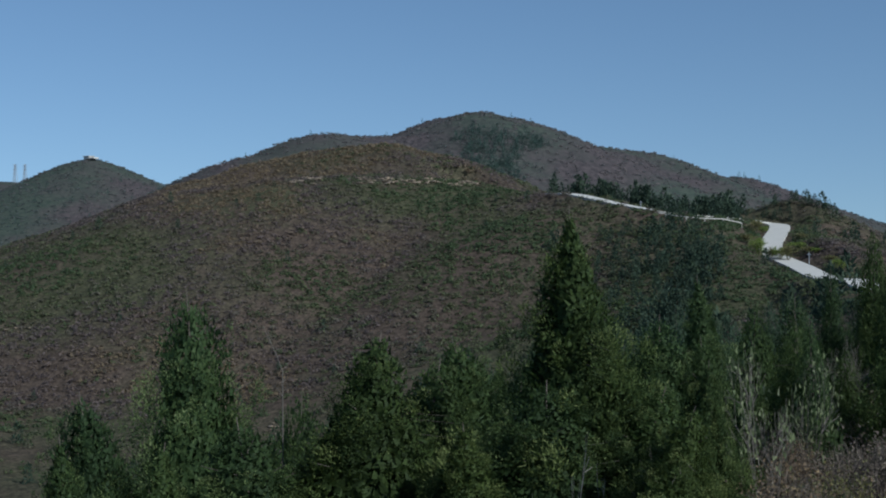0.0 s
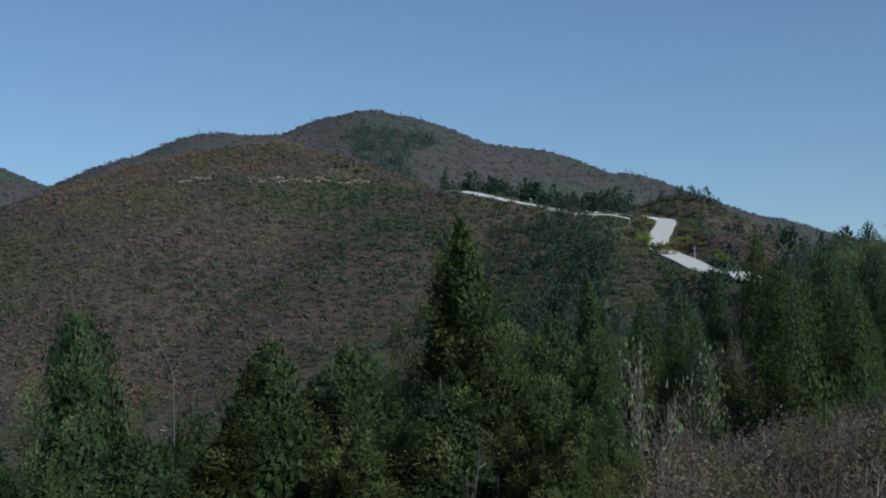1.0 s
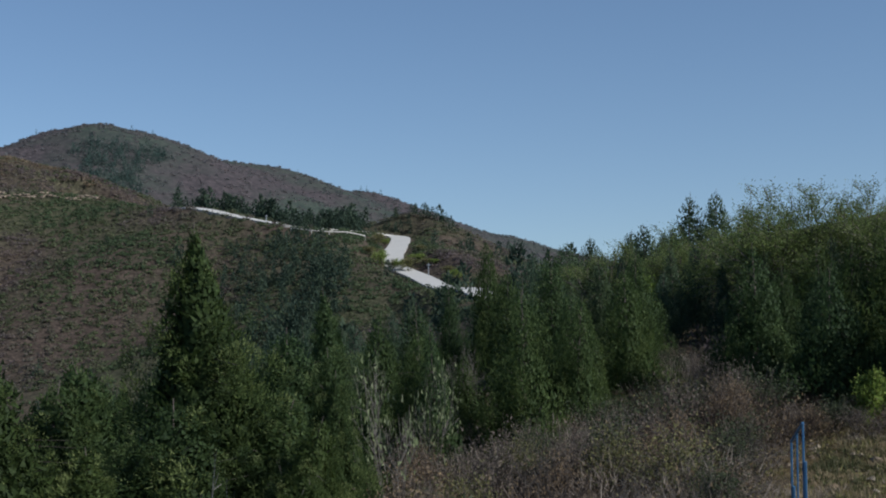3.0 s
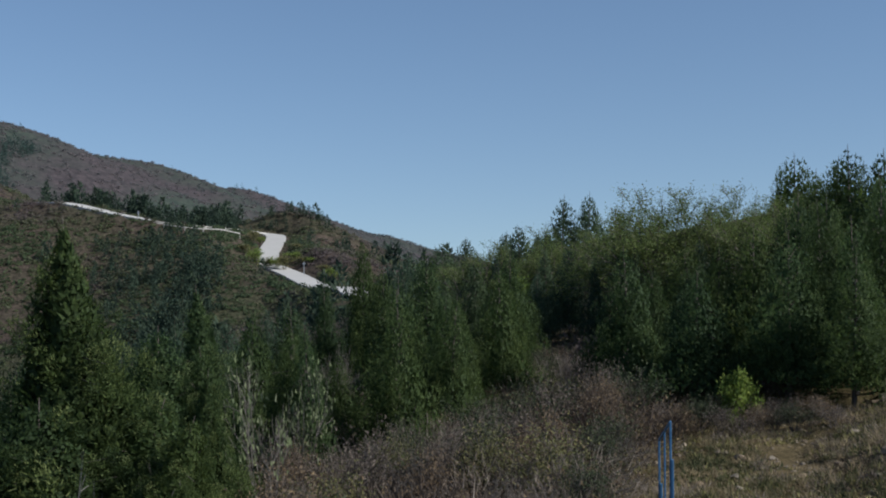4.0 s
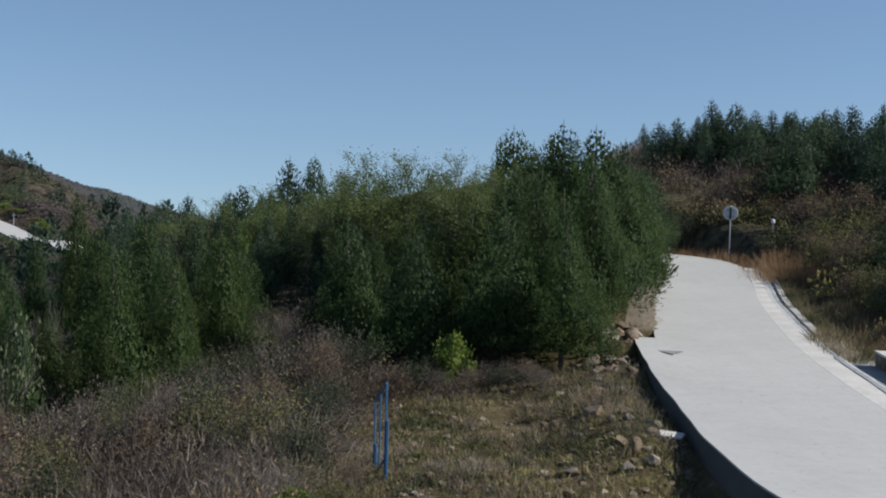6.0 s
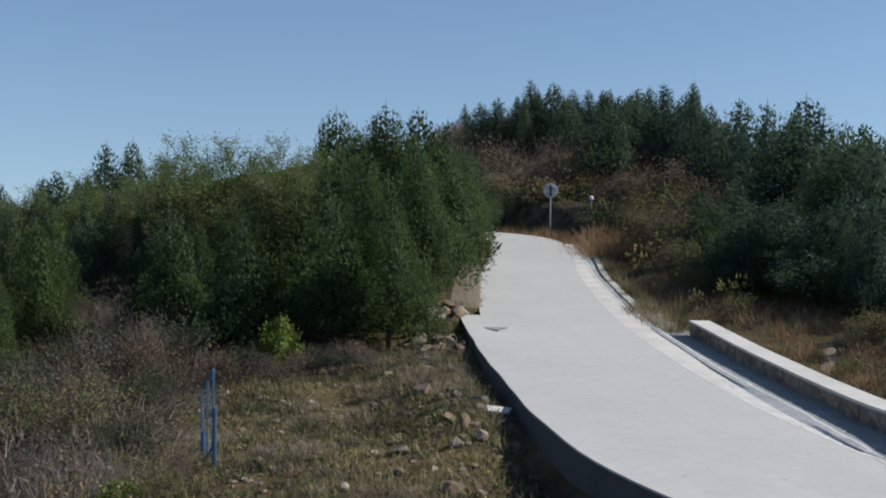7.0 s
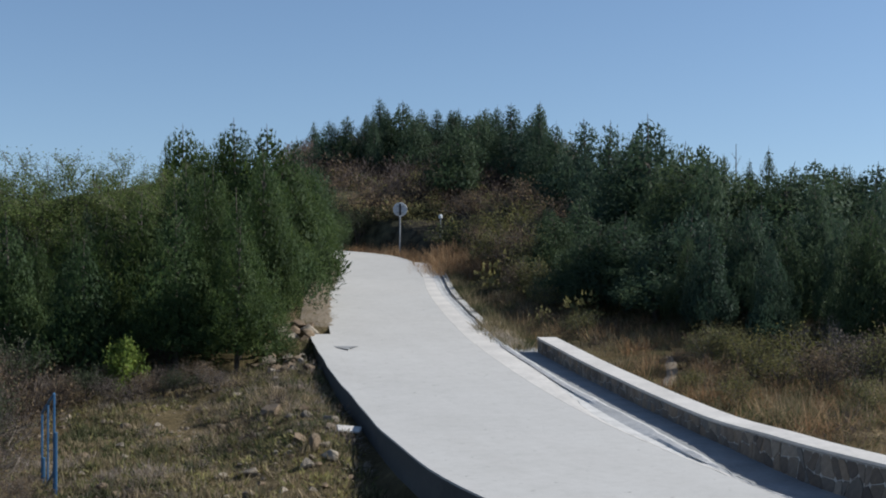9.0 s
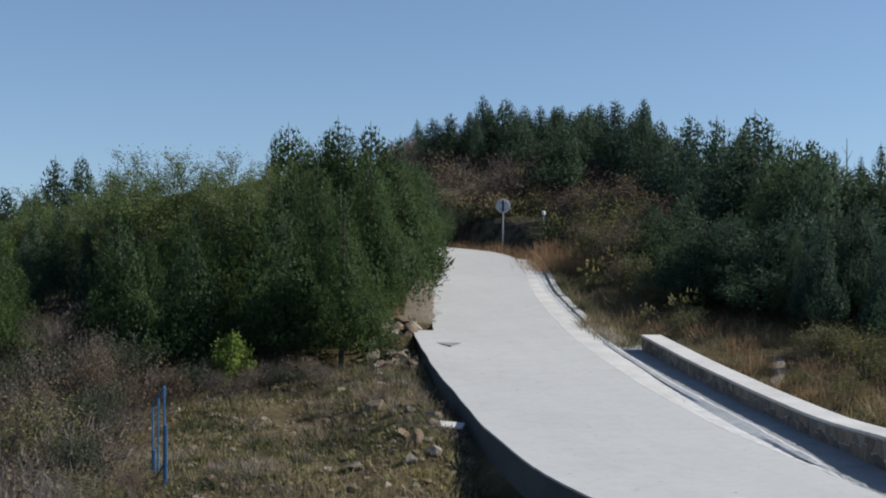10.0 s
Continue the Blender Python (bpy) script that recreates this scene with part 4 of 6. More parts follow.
# ---- shrubs that nobody could count ----
def clumps(name, label, category, places, sizes, per, leaf, mat, tones, seed, upright=0.5, squash=0.75, thin=0.55, spread=0.1, domed=False):
    """ONE mesh of many leafy clumps: places (n, 3), sizes (n,), tones (n,). A leaf is a single triangle; domed ones lie on the bush like scales."""
    rng = np.random.default_rng(seed)
    n = len(places)
    idx = np.repeat(np.arange(n), per)
    m = len(idx)
    off = unit(rng.normal(size=(m, 3))) * (rng.random(m) ** 0.4)[:, None]
    off[:, 2] = np.abs(off[:, 2]) * squash * 2
    pos = places[idx] + off * sizes[idx][:, None] * 0.5 - np.array([0, 0, 0.06])
    d = unit(off + np.array([0, 0, upright]) + rng.normal(size=(m, 3)) * 0.5)
    ln = (leaf * sizes[idx] * rng.uniform(0.6, 1.4, m))[:, None]
    s = unit(np.cross(d, unit(off + np.array([0, 0, 0.15])) + rng.normal(size=(m, 3)) * 0.5)) * ln * thin * 0.5
    if domed:
        out = unit(off + np.array([0.0, 0.0, 0.4]) + rng.normal(size=(m, 3)) * 0.4)
        d = unit(np.cross(out, rng.normal(size=(m, 3))))
        s = np.cross(d, out) * ln * thin * 0.5
        pos = pos - d * ln * 0.4
    v = np.stack([pos - s, pos + s, pos + d * ln], 1).reshape(-1, 3)
    tone = np.clip(tones[idx] + rng.normal(size=m) * spread, 0, 1)
    ob = part(name, mesh_of(name, v, np.arange(3 * m).reshape(m, 3), tone=tone), mat)
    return tagged(ob, label, category, kind="stuff")


def scatter(n, bearings, reach, seed, keep=None):
    rng = np.random.default_rng(seed)
    b = np.radians(rng.uniform(*bearings, n))
    d = np.sqrt(rng.uniform(reach[0] ** 2, reach[1] ** 2, n))
    x, y = d * np.sin(b), d * np.cos(b)
    if keep is not None:
        k = keep(x, y, np.degrees(b), d)
        x, y = x[k], y[k]
    return np.stack([x, y, land(x, y)], 1)


def off_hill_road(x, y, b, d):
    return to_line(x, y, HILL_ROAD[::3])[0] > HILL_HALF + 1.6


rng0 = np.random.default_rng(8)
p = scatter(50000, (-62, -12), (95, 402), 3, lambda x, y, b, d: off_hill_road(x, y, b, d) & (d > np.interp(b, (-62, -30, -24, -14), (215, 205, 120, 95))))
pb, pd = np.degrees(np.arctan2(p[:, 0], p[:, 1])), np.hypot(p[:, 0], p[:, 1])
g = 0.8 * fractal(p[:, 0] * 0.012, p[:, 1] * 0.012, 41) + 0.9 * fractal(p[:, 0] * 0.04, p[:, 1] * 0.04, 47)
tn = np.clip(0.46 + 0.9 * g + 0.07 * rng0.normal(size=len(p)) + 0.3 * smooth01((pd - 330) / 25) * (np.abs(pb + 38.5) < 7), 0, 1)
clumps("hillside_scrub", "autumn scrub in muted brown and green covering the facing hillside", "scrub", p, 0.9 + 1.7 * rng0.random(len(p)) ** 1.6, 18, 0.27, SHRUB, tn, 4, 0.1, 0.3, 0.6, 0.07, True)
hb = np.degrees(np.arctan2(HILL_ROAD[:, 0], HILL_ROAD[:, 1]))
k = (hb > -31.5) & (hb < -23.0) & (np.hypot(HILL_ROAD[:, 0], HILL_ROAD[:, 1]) > 270)
q = np.repeat(HILL_ROAD[k][:, :2], 5, 0)
q = q * (1 - (HILL_HALF + 0.5 + rng0.uniform(0, 2.2, len(q))) / np.linalg.norm(q, axis=1))[:, None] + rng0.normal(size=q.shape) * 0.5
p = np.c_[q, land(q[:, 0], q[:, 1])]
p = p[off_hill_road(p[:, 0], p[:, 1], 0, 0) | (to_line(p[:, 0], p[:, 1], HILL_ROAD[::3])[0] > HILL_HALF + 0.4)]
clumps("verge_scrub", "low brown and olive scrub along the downhill verge of the far road", "scrub", p, rng0.uniform(0.7, 1.7, len(p)), 24, 0.25, SHRUB, np.clip(rng0.normal(0.4, 0.25, len(p)), 0, 1), 15, 0.1, 0.6, 0.6, 0.08, True)
p = scatter(4200, (-62, -14), (100, 400), 13, lambda x, y, b, d: off_hill_road(x, y, b, d) & (fractal(x * 0.03, y * 0.03, 141) + 0.5 * fractal(x * 0.15, y * 0.15, 143) > 0.1))
clumps("green_scrub", "darker green bushes in loose patches over the hillside", "scrub", p, rng0.uniform(1.3, 2.8, len(p)), 26, 0.24, SHRUB, np.clip(rng0.normal(0.2, 0.12, len(p)), 0, 1), 14, 0.1, 0.45, 0.6, 0.06, True)
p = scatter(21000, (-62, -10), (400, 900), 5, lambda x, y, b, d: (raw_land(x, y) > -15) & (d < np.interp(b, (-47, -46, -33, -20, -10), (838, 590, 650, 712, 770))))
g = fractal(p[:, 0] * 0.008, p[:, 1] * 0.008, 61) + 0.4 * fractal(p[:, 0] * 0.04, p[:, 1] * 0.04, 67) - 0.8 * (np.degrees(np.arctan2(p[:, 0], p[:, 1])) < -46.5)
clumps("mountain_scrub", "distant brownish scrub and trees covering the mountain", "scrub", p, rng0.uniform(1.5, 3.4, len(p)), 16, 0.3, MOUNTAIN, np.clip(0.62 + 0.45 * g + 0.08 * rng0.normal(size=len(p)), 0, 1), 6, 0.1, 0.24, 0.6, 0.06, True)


def conifer_woods(name, label, places, seed, mat, n=150):
    """ONE mesh of small far conifers: places are rows of (x, y, z, height)."""
    rng = np.random.default_rng(seed)
    vs, tones = [], []
    for x, y, z, h in places:
        u = rng.random(n) ** 1.35
        ang = rng.uniform(0, 6.28, n)
        r = h * rng.uniform(0.34, 0.52) * (1 - u) ** 0.75 * (0.7 + 0.3 * np.sin(ang * 2 + u * 9)) * rng.uniform(0.5, 1.05, n) + 0.05
        pos = np.stack([x + r * np.cos(ang), y + r * np.sin(ang), z + h * u * 0.9], 1)
        out = np.stack([np.cos(ang), np.sin(ang), np.full(n, 0.3)], 1)
        d = unit(out * 0.5 + np.array([0, 0, 0.7]) + rng.normal(size=(n, 3)) * 0.35)
        ln = (h * 0.11 * rng.uniform(0.6, 1.4, n))[:, None]
        s = unit(np.cross(d, out + rng.normal(size=(n, 3)) * 0.4)) * ln * 0.3
        vs.append(np.stack([pos - s, pos + s, pos + d * ln], 1).reshape(-1, 3))
        tones.append(np.clip(rng.uniform(0.25, 0.6) + rng.normal(size=n) * 0.15, 0, 1))
    v = np.concatenate(vs)
    ob = part(name, mesh_of(name, v, np.arange(len(v)).reshape(-1, 3), tone=np.concatenate(tones)), mat)
    return tagged(ob, label, "conifer wood", kind="stuff")


def woods(count, bearings, reach, seed, heights, keep=None):
    p = scatter(count, bearings, reach, seed, keep)
    return np.c_[p, np.random.default_rng(seed).uniform(*heights, len(p))]


def saddle_keep(x, y, b, d):
    return off_hill_road(x, y, b, d) & (d < np.interp(b, (-31, -24, -20, -16, -12), (150, 235, 232, 200, 190))) & (d > np.interp(b, (-31, -24, -14), (110, 95, 90))) & ~((b > -20.6) & (b < -16.2) & (d > 110)) & ~((b > -22.9) & (b < -20) & (d > 135))


def crest_keep(x, y, b, d):
    return off_hill_road(x, y, b, d) & (d > np.interp(b, (-31, -25, -21, -17), (316, 292, 300, 250)))


rows = np.concatenate([woods(560, (-31, -12), (90, 235), 71, (3.0, 5.6), saddle_keep), woods(110, (-30, -19.5), (190, 258), 79, (2.5, 4.5), lambda x, y, b, d: off_hill_road(x, y, b, d) & (b < -22.9)), woods(60, (-30, -15), (245, 345), 72, (2.5, 4.5), crest_keep),
                       woods(210, (-30, -21.5), (292, 326), 80, (4.0, 7.0), lambda x, y, b, d: off_hill_road(x, y, b, d) & (d > np.interp(b, (-29, -24, -21), (312, 288, 300)))), woods(30, (-20.8, -17.8), (300, 318), 81, (2, 3.4)), woods(60, (-28, -22.4), (215, 266), 82, (2.6, 4.6), off_hill_road),
                       woods(60, (-60, -20), (120, 330), 73, (1.8, 3.5), off_hill_road)])
far_row = [(*at(b, d), EYE_Z + d * math.tan(radians(tip))) for b, d, tip in ((-22.5, 279, 1.1), (-22.1, 281, 0.95), (-21.8, 284, 1.15), (-21.4, 286, 1.0), (-21.1, 288, 0.9), (-22.9, 277, 1.05), (-21.6, 280, 0.9), (-18.9, 270, 0.5), (-18.5, 266, 0.6), (-18.1, 262, 0.4))]
rows = np.concatenate([rows, [(x, y, ground_z(x, y), max(1.5, top - ground_z(x, y))) for x, y, top in far_row]])
conifer_woods("hillside_conifers", "small dark conifers scattered over the saddle and far slope", rows, 74, FAR_CONIFER)
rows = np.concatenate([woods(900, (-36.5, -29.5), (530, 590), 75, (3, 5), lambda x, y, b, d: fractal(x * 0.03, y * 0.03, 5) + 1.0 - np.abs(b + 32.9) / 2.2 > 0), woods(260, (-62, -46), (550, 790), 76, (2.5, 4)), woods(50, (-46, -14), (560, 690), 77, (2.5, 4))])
conifer_woods("mountain_conifers", "conifer plantation on the mountain flank, tinted bluish for haze", rows, 78, MOUNTAIN_CONIFER, 60)


# ---- leafy shrubs and small trees ----
def bush_meshes(seed, height, half, leaves, leaf, stems, droop=0.0, fill_=0.5, forks=4, thin=0.5):
    """A shrub of forking stems and loose leaves."""
    rng = np.random.default_rng(seed)
    segs, tips = [], []

    def grow(p, d, ln, r, depth):
        q = p + d * ln
        segs.append((p, q, r, r * 0.65))
        if depth == 0 or ln < 0.08:
            tips.append((p, q))
            return
        tips.append((p + (q - p) * 0.5, q))
        for _ in range(rng.integers(2, 4)):
            nd = d + rng.normal(size=3) * 0.45 + np.array([0, 0, 0.12])
            grow(q, nd / np.linalg.norm(nd), ln * rng.uniform(0.55, 0.85), r * 0.6, depth - 1)
    for i in range(stems):
        ang = i * 6.283 / stems + rng.normal() * 0.4
        lean = rng.uniform(0.2, 1.0) * half / height
        d = np.array([math.cos(ang) * lean, math.sin(ang) * lean, 1.0])
        grow(np.array([math.cos(ang) * 0.05, math.sin(ang) * 0.05, 0.0]), d / np.linalg.norm(d), height * rng.uniform(0.26, 0.36), 0.018 * height / 1.8 + 0.004, forks)
    tv, tf = tubes(segs, 3)
    top = tv[:, 2].max()
    tv[:, 2] *= height / top
    parts = [("branch_frame", tv, tf, None)]
    if leaves:
        a, b = np.array([t[0] for t in tips]), np.array([t[1] for t in tips])
        k = rng.integers(0, len(tips), leaves)
        pos = a[k] + (b[k] - a[k]) * rng.random((leaves, 1)) + rng.normal(size=(leaves, 3)) * half * 0.09 * fill_ * 2
        pos[:, 2] = np.maximum(pos[:, 2] * height / top, 0.02)
        d = rng.normal(size=(leaves, 3)) * 0.6 + np.array([0, 0, 0.35 - droop])
        v, f = blades(pos, d, leaf * rng.uniform(0.6, 1.4, leaves), leaf * thin * rng.uniform(0.7, 1.3, leaves), rng)
        parts.append(("foliage", v, f, np.clip(0.5 + 0.22 * rng.normal(size=leaves), 0, 1)))
    return parts


def bush_kind(name, label, category, group, mat, seed, height, half, leaves, leaf, stems, droop=0.0, fill_=0.5, forks=4, thin=0.5, bark=None):
    def build():
        out = []
        for nm, v, f, tone in bush_meshes(seed, height, half, leaves, leaf, stems, droop, fill_, forks, thin):
            out.append((nm, mesh_of(nm, v, f, tone=tone), mat if nm == "foliage" else (bark or BARK)))
        return out
    k = Kind(name, label, category, group, build)
    k.height, k.half = height, half
    return k


def set_bush(kind, bearing, dist, high, wide, label=""):
    x, y = at(bearing, dist)
    return kind.put(x, y, ground_z(x, y) - 0.03, rnd.uniform(0, 6.28), wide / (2 * kind.half), high / kind.height, 0.0, label)


yellow_bush = bush_kind("shrub", "yellow-green leafy shrub at the edge of the conifers", "shrub", "", YELLOWGREEN, 101, 1.5, 0.6, 2000, 0.1, 6, 0.2, 0.6, 3)
set_bush(yellow_bush, 0.75, 29.2, 1.4, 0.8)
set_bush(yellow_bush, 6.2, 44.0, 4.6, 1.8, "yellow-green young tree among dark conifers")
set_bush(yellow_bush, -15.6, meet(-15.6, 10.6), 0.9, 1.5, "low bright green leafy shrub in dry brush")
set_bush(yellow_bush, -6.4, 18.6, 0.5, 0.6, "small yellow-green weed in dry grass")
set_bush(yellow_bush, -9.2, 50.0, 3.0, 1.4, "golden autumn sapling among conifers")
set_bush(yellow_bush, -12.6, 36.0, 1.0, 0.7, "small yellow shrub below the conifers")

feather = bush_kind("poplar_tree", "slender pale green broadleaf tree with feathery tips", "broadleaf tree", "pale broadleaf trees", FEATHER, 111, 6.0, 1.1, 13000, 0.072, 6, 0.1, 0.6, 4, 0.45)
for b, d, tip, w in ((-3.3, 47, 2.75, 2.4), (-2.2, 46, 2.3, 2.6), (-1.2, 47, 2.75, 2.4), (0.9, 46, 2.8, 1.8), (-0.2, 45, 2.1, 2.6), (-4.4, 48, 1.9, 2.4), (2.1, 44, 2.4, 2.4), (-6.2, 52, 0.8, 2.4), (-7.8, 55, 1.0, 2.2), (-10.3, 56, 0.3, 2.4), (3.3, 41, 2.0, 2.0)):
    x, y = at(b, d)
    set_bush(feather, b, d, EYE_Z + d * math.tan(radians(tip)) - ground_z(x, y), w)

pale_shrub = bush_kind("shrub", "half-bare shrub with large drooping pale leaves", "shrub", "", PALE_LEAF, 121, 1.5, 0.9, 230, 0.08, 4, 0.25, 0.5, 4, 0.55, GREY_TWIG)
for b, d, tip, w in ((-20.6, 23.0, -4.9, 1.7), (-18.8, 27.0, -5.0, 1.3)):
    x, y = at(b, d)
    set_bush(pale_shrub, b, d, EYE_Z + d * math.tan(radians(tip)) - ground_z(x, y), w)
bare = bush_kind("bare_shrub", "leafless shrub of tangled pale grey twigs", "shrub", "bare shrubs", GREY_TWIG, 131, 1.6, 0.8, 0, 0.1, 7, 0, 0.5, 5, 0.5, GREY_TWIG)
for b, d, h, w in ((-17.3, 38, 2.6, 1.3), (-12.6, 24.5, 1.5, 1.9), (-10.6, 24.5, 1.7, 2.1), (-16.8, 23.5, 1.2, 1.9), (-8.6, 22, 1.3, 1.6), (-13.6, 23, 1.5, 1.6), (-5.5, 25, 1.2, 1.4), (-42.3, 25.5, 3.2, 0.9), (-6.9, 19.2, 0.9, 1.0), (-24.5, 20.5, 2.6, 1.2), (31.5, 27.5, 1.2, 1.4),
                   (-7.9, 18.9, 1.0, 1.3), (-9.2, 20.2, 1.2, 1.5), (-15.4, 20.8, 1.1, 1.6), (-11.9, 20.0, 1.0, 1.4), (-18.6, 20.2, 0.9, 1.3), (-6.4, 21.4, 1.1, 1.2), (-14.4, 25.6, 1.4, 1.8), (-4.4, 24.6, 1.0, 1.2), (-10.0, 27.5, 1.5, 1.8)):
    set_bush(bare, b, d, h, w)

snag = bush_kind("dead_branch", "bare pale forked dead branch among conifers", "branch", "bare shrubs", PALE_BARK, 151, 1.1, 0.6, 0, 0.1, 1, 0, 0.5, 3, 0.5, PALE_BARK)
for b, d, h, w in ((-28.9, 19.9, 3.0, 1.0), (-30.7, 19.7, 2.2, 0.8), (-27.7, 20.2, 2.4, 0.9), (-35.0, 19.6, 1.8, 0.8), (-45.4, 20.4, 2.2, 0.8), (-22.0, 19.0, 1.4, 0.8)):
    set_bush(snag, b, d, h, w)
russet_bush = bush_kind("shrub", "rust-brown half-withered shrub in the brush", "shrub", "brush shrubs", RUSSET, 141, 1.5, 0.8, 1700, 0.05, 8, 0.3, 0.9, 3)
def bush_room(b, d):
    x, y = at(b, d)
    return EYE_Z + d * math.tan(radians(float(np.interp(b, (-21, -19, -16.4, -11, -8.8, -6.6, -2), (-8.4, -7.2, -6.2, -6.2, -4.7, -4.4, -6.2))))) - ground_z(x, y)


dark_bush = bush_kind("shrub", "dark green leafy shrub in the brush", "shrub", "brush shrubs", GREEN_SHRUB, 145, 1.5, 0.8, 1700, 0.055, 8, 0.1, 0.9, 3)
olive_bush = bush_kind("shrub", "olive-green shrub thinning in autumn", "shrub", "brush shrubs", OLIVE, 142, 1.5, 0.8, 1700, 0.055, 8, 0.2, 0.9, 3)
mauve_bush = bush_kind("shrub", "brown twiggy shrub with few withered leaves", "shrub", "brush shrubs", TWIG, 143, 1.5, 0.8, 900, 0.06, 10, 0.0, 0.9, 3, 0.3, BARK)
# some dark green shrubs stand in for shaded gaps between the others
for i in range(84):
    b = rnd.uniform(-20, -4.0)
    d = rnd.uniform(np.interp(b, (-20, -8, -3, 4), (18, 19, 23, 28)), np.interp(b, (-20, -14, -9, -4, 4), (29, 36, 44, 36, 31)))
    set_bush((russet_bush, mauve_bush, russet_bush, dark_bush, mauve_bush, olive_bush, dark_bush)[i % 7], b, d, float(np.clip(bush_room(b, d), 0.45, rnd.uniform(0.8, 2.0))), rnd.uniform(1.1, 2.2))

for b, d, h, w, k in ((-2.7, 28.9, 0.9, 1.4, 0), (-1.9, 28.4, 0.8, 1.2, 1), (-1.0, 28.8, 0.9, 1.3, 2), (-0.2, 28.3, 0.75, 1.1, 0), (1.5, 28.5, 0.7, 1.1, 1), (2.2, 28.9, 0.8, 1.2, 0), (3.0, 28.4, 0.65, 1.1, 2), (3.8, 28.7, 0.75, 1.2, 1), (4.6, 28.2, 0.6, 1.0, 0), (0.7, 28.2, 0.5, 0.9, 0),
                      (2.4, 31.6, 0.9, 1.5, 0), (-1.6, 32.0, 1.1, 1.5, 0)):
    set_bush((mauve_bush, russet_bush, dark_bush)[k], b, d, h, w, ("brown withered shrub under the edge of the conifers", "rust-brown shrub under the edge of the conifers", "dark green shrub under the edge of the conifers")[k])


def tip_bush(kind, b, d, tip, w, label=""):
    x, y = at(b, d)
    set_bush(kind, b, d, max(0.5, EYE_Z + d * math.tan(radians(tip)) - ground_z(x, y)), w, label)


gold_bush = bush_kind("shrub", "yellowing leafy shrub on the road bank", "shrub", "bank shrubs", GOLD_LEAF, 144, 1.5, 0.8, 1300, 0.06, 9, 0.1, 0.9, 3)
for b, d, tip, w, k in ((17.9, 56, 0.5, 3.2, 3), (17.2, 55, -0.6, 2.8, 0), (18.7, 53, 0.2, 2.8, 0), (19.3, 50, -0.3, 2.6, 0), (18.2, 64, 1.8, 3.6, 1), (17.3, 66, 1.0, 3.0, 0), (18.9, 62, 0.9, 3.0, 3), (16.6, 62, 0.3, 3.0, 0), (19.6, 58, 1.0, 3.0, 1), (16.0, 68, 1.2, 3.4, 1)):
    tip_bush((olive_bush, russet_bush, mauve_bush, gold_bush)[k], b, d, tip, w, ("olive shrub thinning on the road bank", "rust-brown shrub on the road bank", "", "")[k])
for b, d, h, w, k in ((17.0, 54, 2.0, 2.0, 0), (17.8, 50, 2.3, 2.2, 1), (18.6, 47, 1.9, 2.4, 0), (18.6, 52, 2.6, 2.4, 2), (18.2, 44, 1.3, 1.8, 1), (18.8, 43, 1.6, 2.0, 0), (19.4, 39, 1.0, 1.8, 0), (16.4, 60, 1.6, 2.0, 1),
                      (21.0, 33.5, 0.8, 1.3, 0), (26.6, 28.0, 1.0, 1.4, 0), (27.6, 28.0, 1.0, 1.4, 0), (28.7, 26.5, 1.0, 1.4, 3), (29.6, 25.0, 0.9, 1.3, 3), (30.6, 26.2, 1.2, 1.6, 3), (31.6, 24.6, 1.0, 1.4, 1),
                      (32.8, 26.0, 1.2, 1.7, 2), (34.2, 25.0, 1.3, 1.7, 0), (35.6, 26, 1.4, 1.8, 1), (27.9, 23.4, 0.6, 1.0, 3), (33.4, 22.6, 0.7, 1.1, 0), (26.0, 25.2, 0.5, 0.8, 3), (25.6, 28.6, 0.5, 0.9, 1)):
    set_bush((olive_bush, russet_bush, mauve_bush, gold_bush)[k], b, d, h, w, ("olive shrub thinning on the road bank", "rust-brown shrub on the road bank", "", "")[k])


for b, d, h, w, k in ((-4.6, 18.6, 0.55, 1.0, 3), (-3.6, 19.5, 0.6, 1.0, 1), (-18.4, 22.5, 1.1, 1.3, 1), (-16.9, 21.5, 0.9, 1.2, 1), (-11.5, 21, 0.9, 1.4, 1), (-8.2, 20.5, 0.8, 1.2, 2), (-13.4, 19.5, 0.7, 1.1, 2), (-5.6, 22, 0.9, 1.3, 1), (-17.9, 19.5, 0.8, 1.2, 2), (-9.8, 18.8, 0.6, 1.1, 1), (-6.2, 20.2, 0.7, 0.9, 0)):
    set_bush((olive_bush, russet_bush, mauve_bush, gold_bush)[k], b, d, h, w, ("low olive shrub in dry brush", "rust-brown shrub in dry brush", "", "low yellowing shrub beside the brush")[k])


# row of shrubs added to give the dark band of the shaded bank
for i in range(11):
    tip_bush(dark_bush, 9.0 + 0.62 * i, 71.2 + 0.6 * (i % 3), 0.0 + 0.12 * (i % 4), 2.4, "dark green shrub added for the shaded band behind the road")


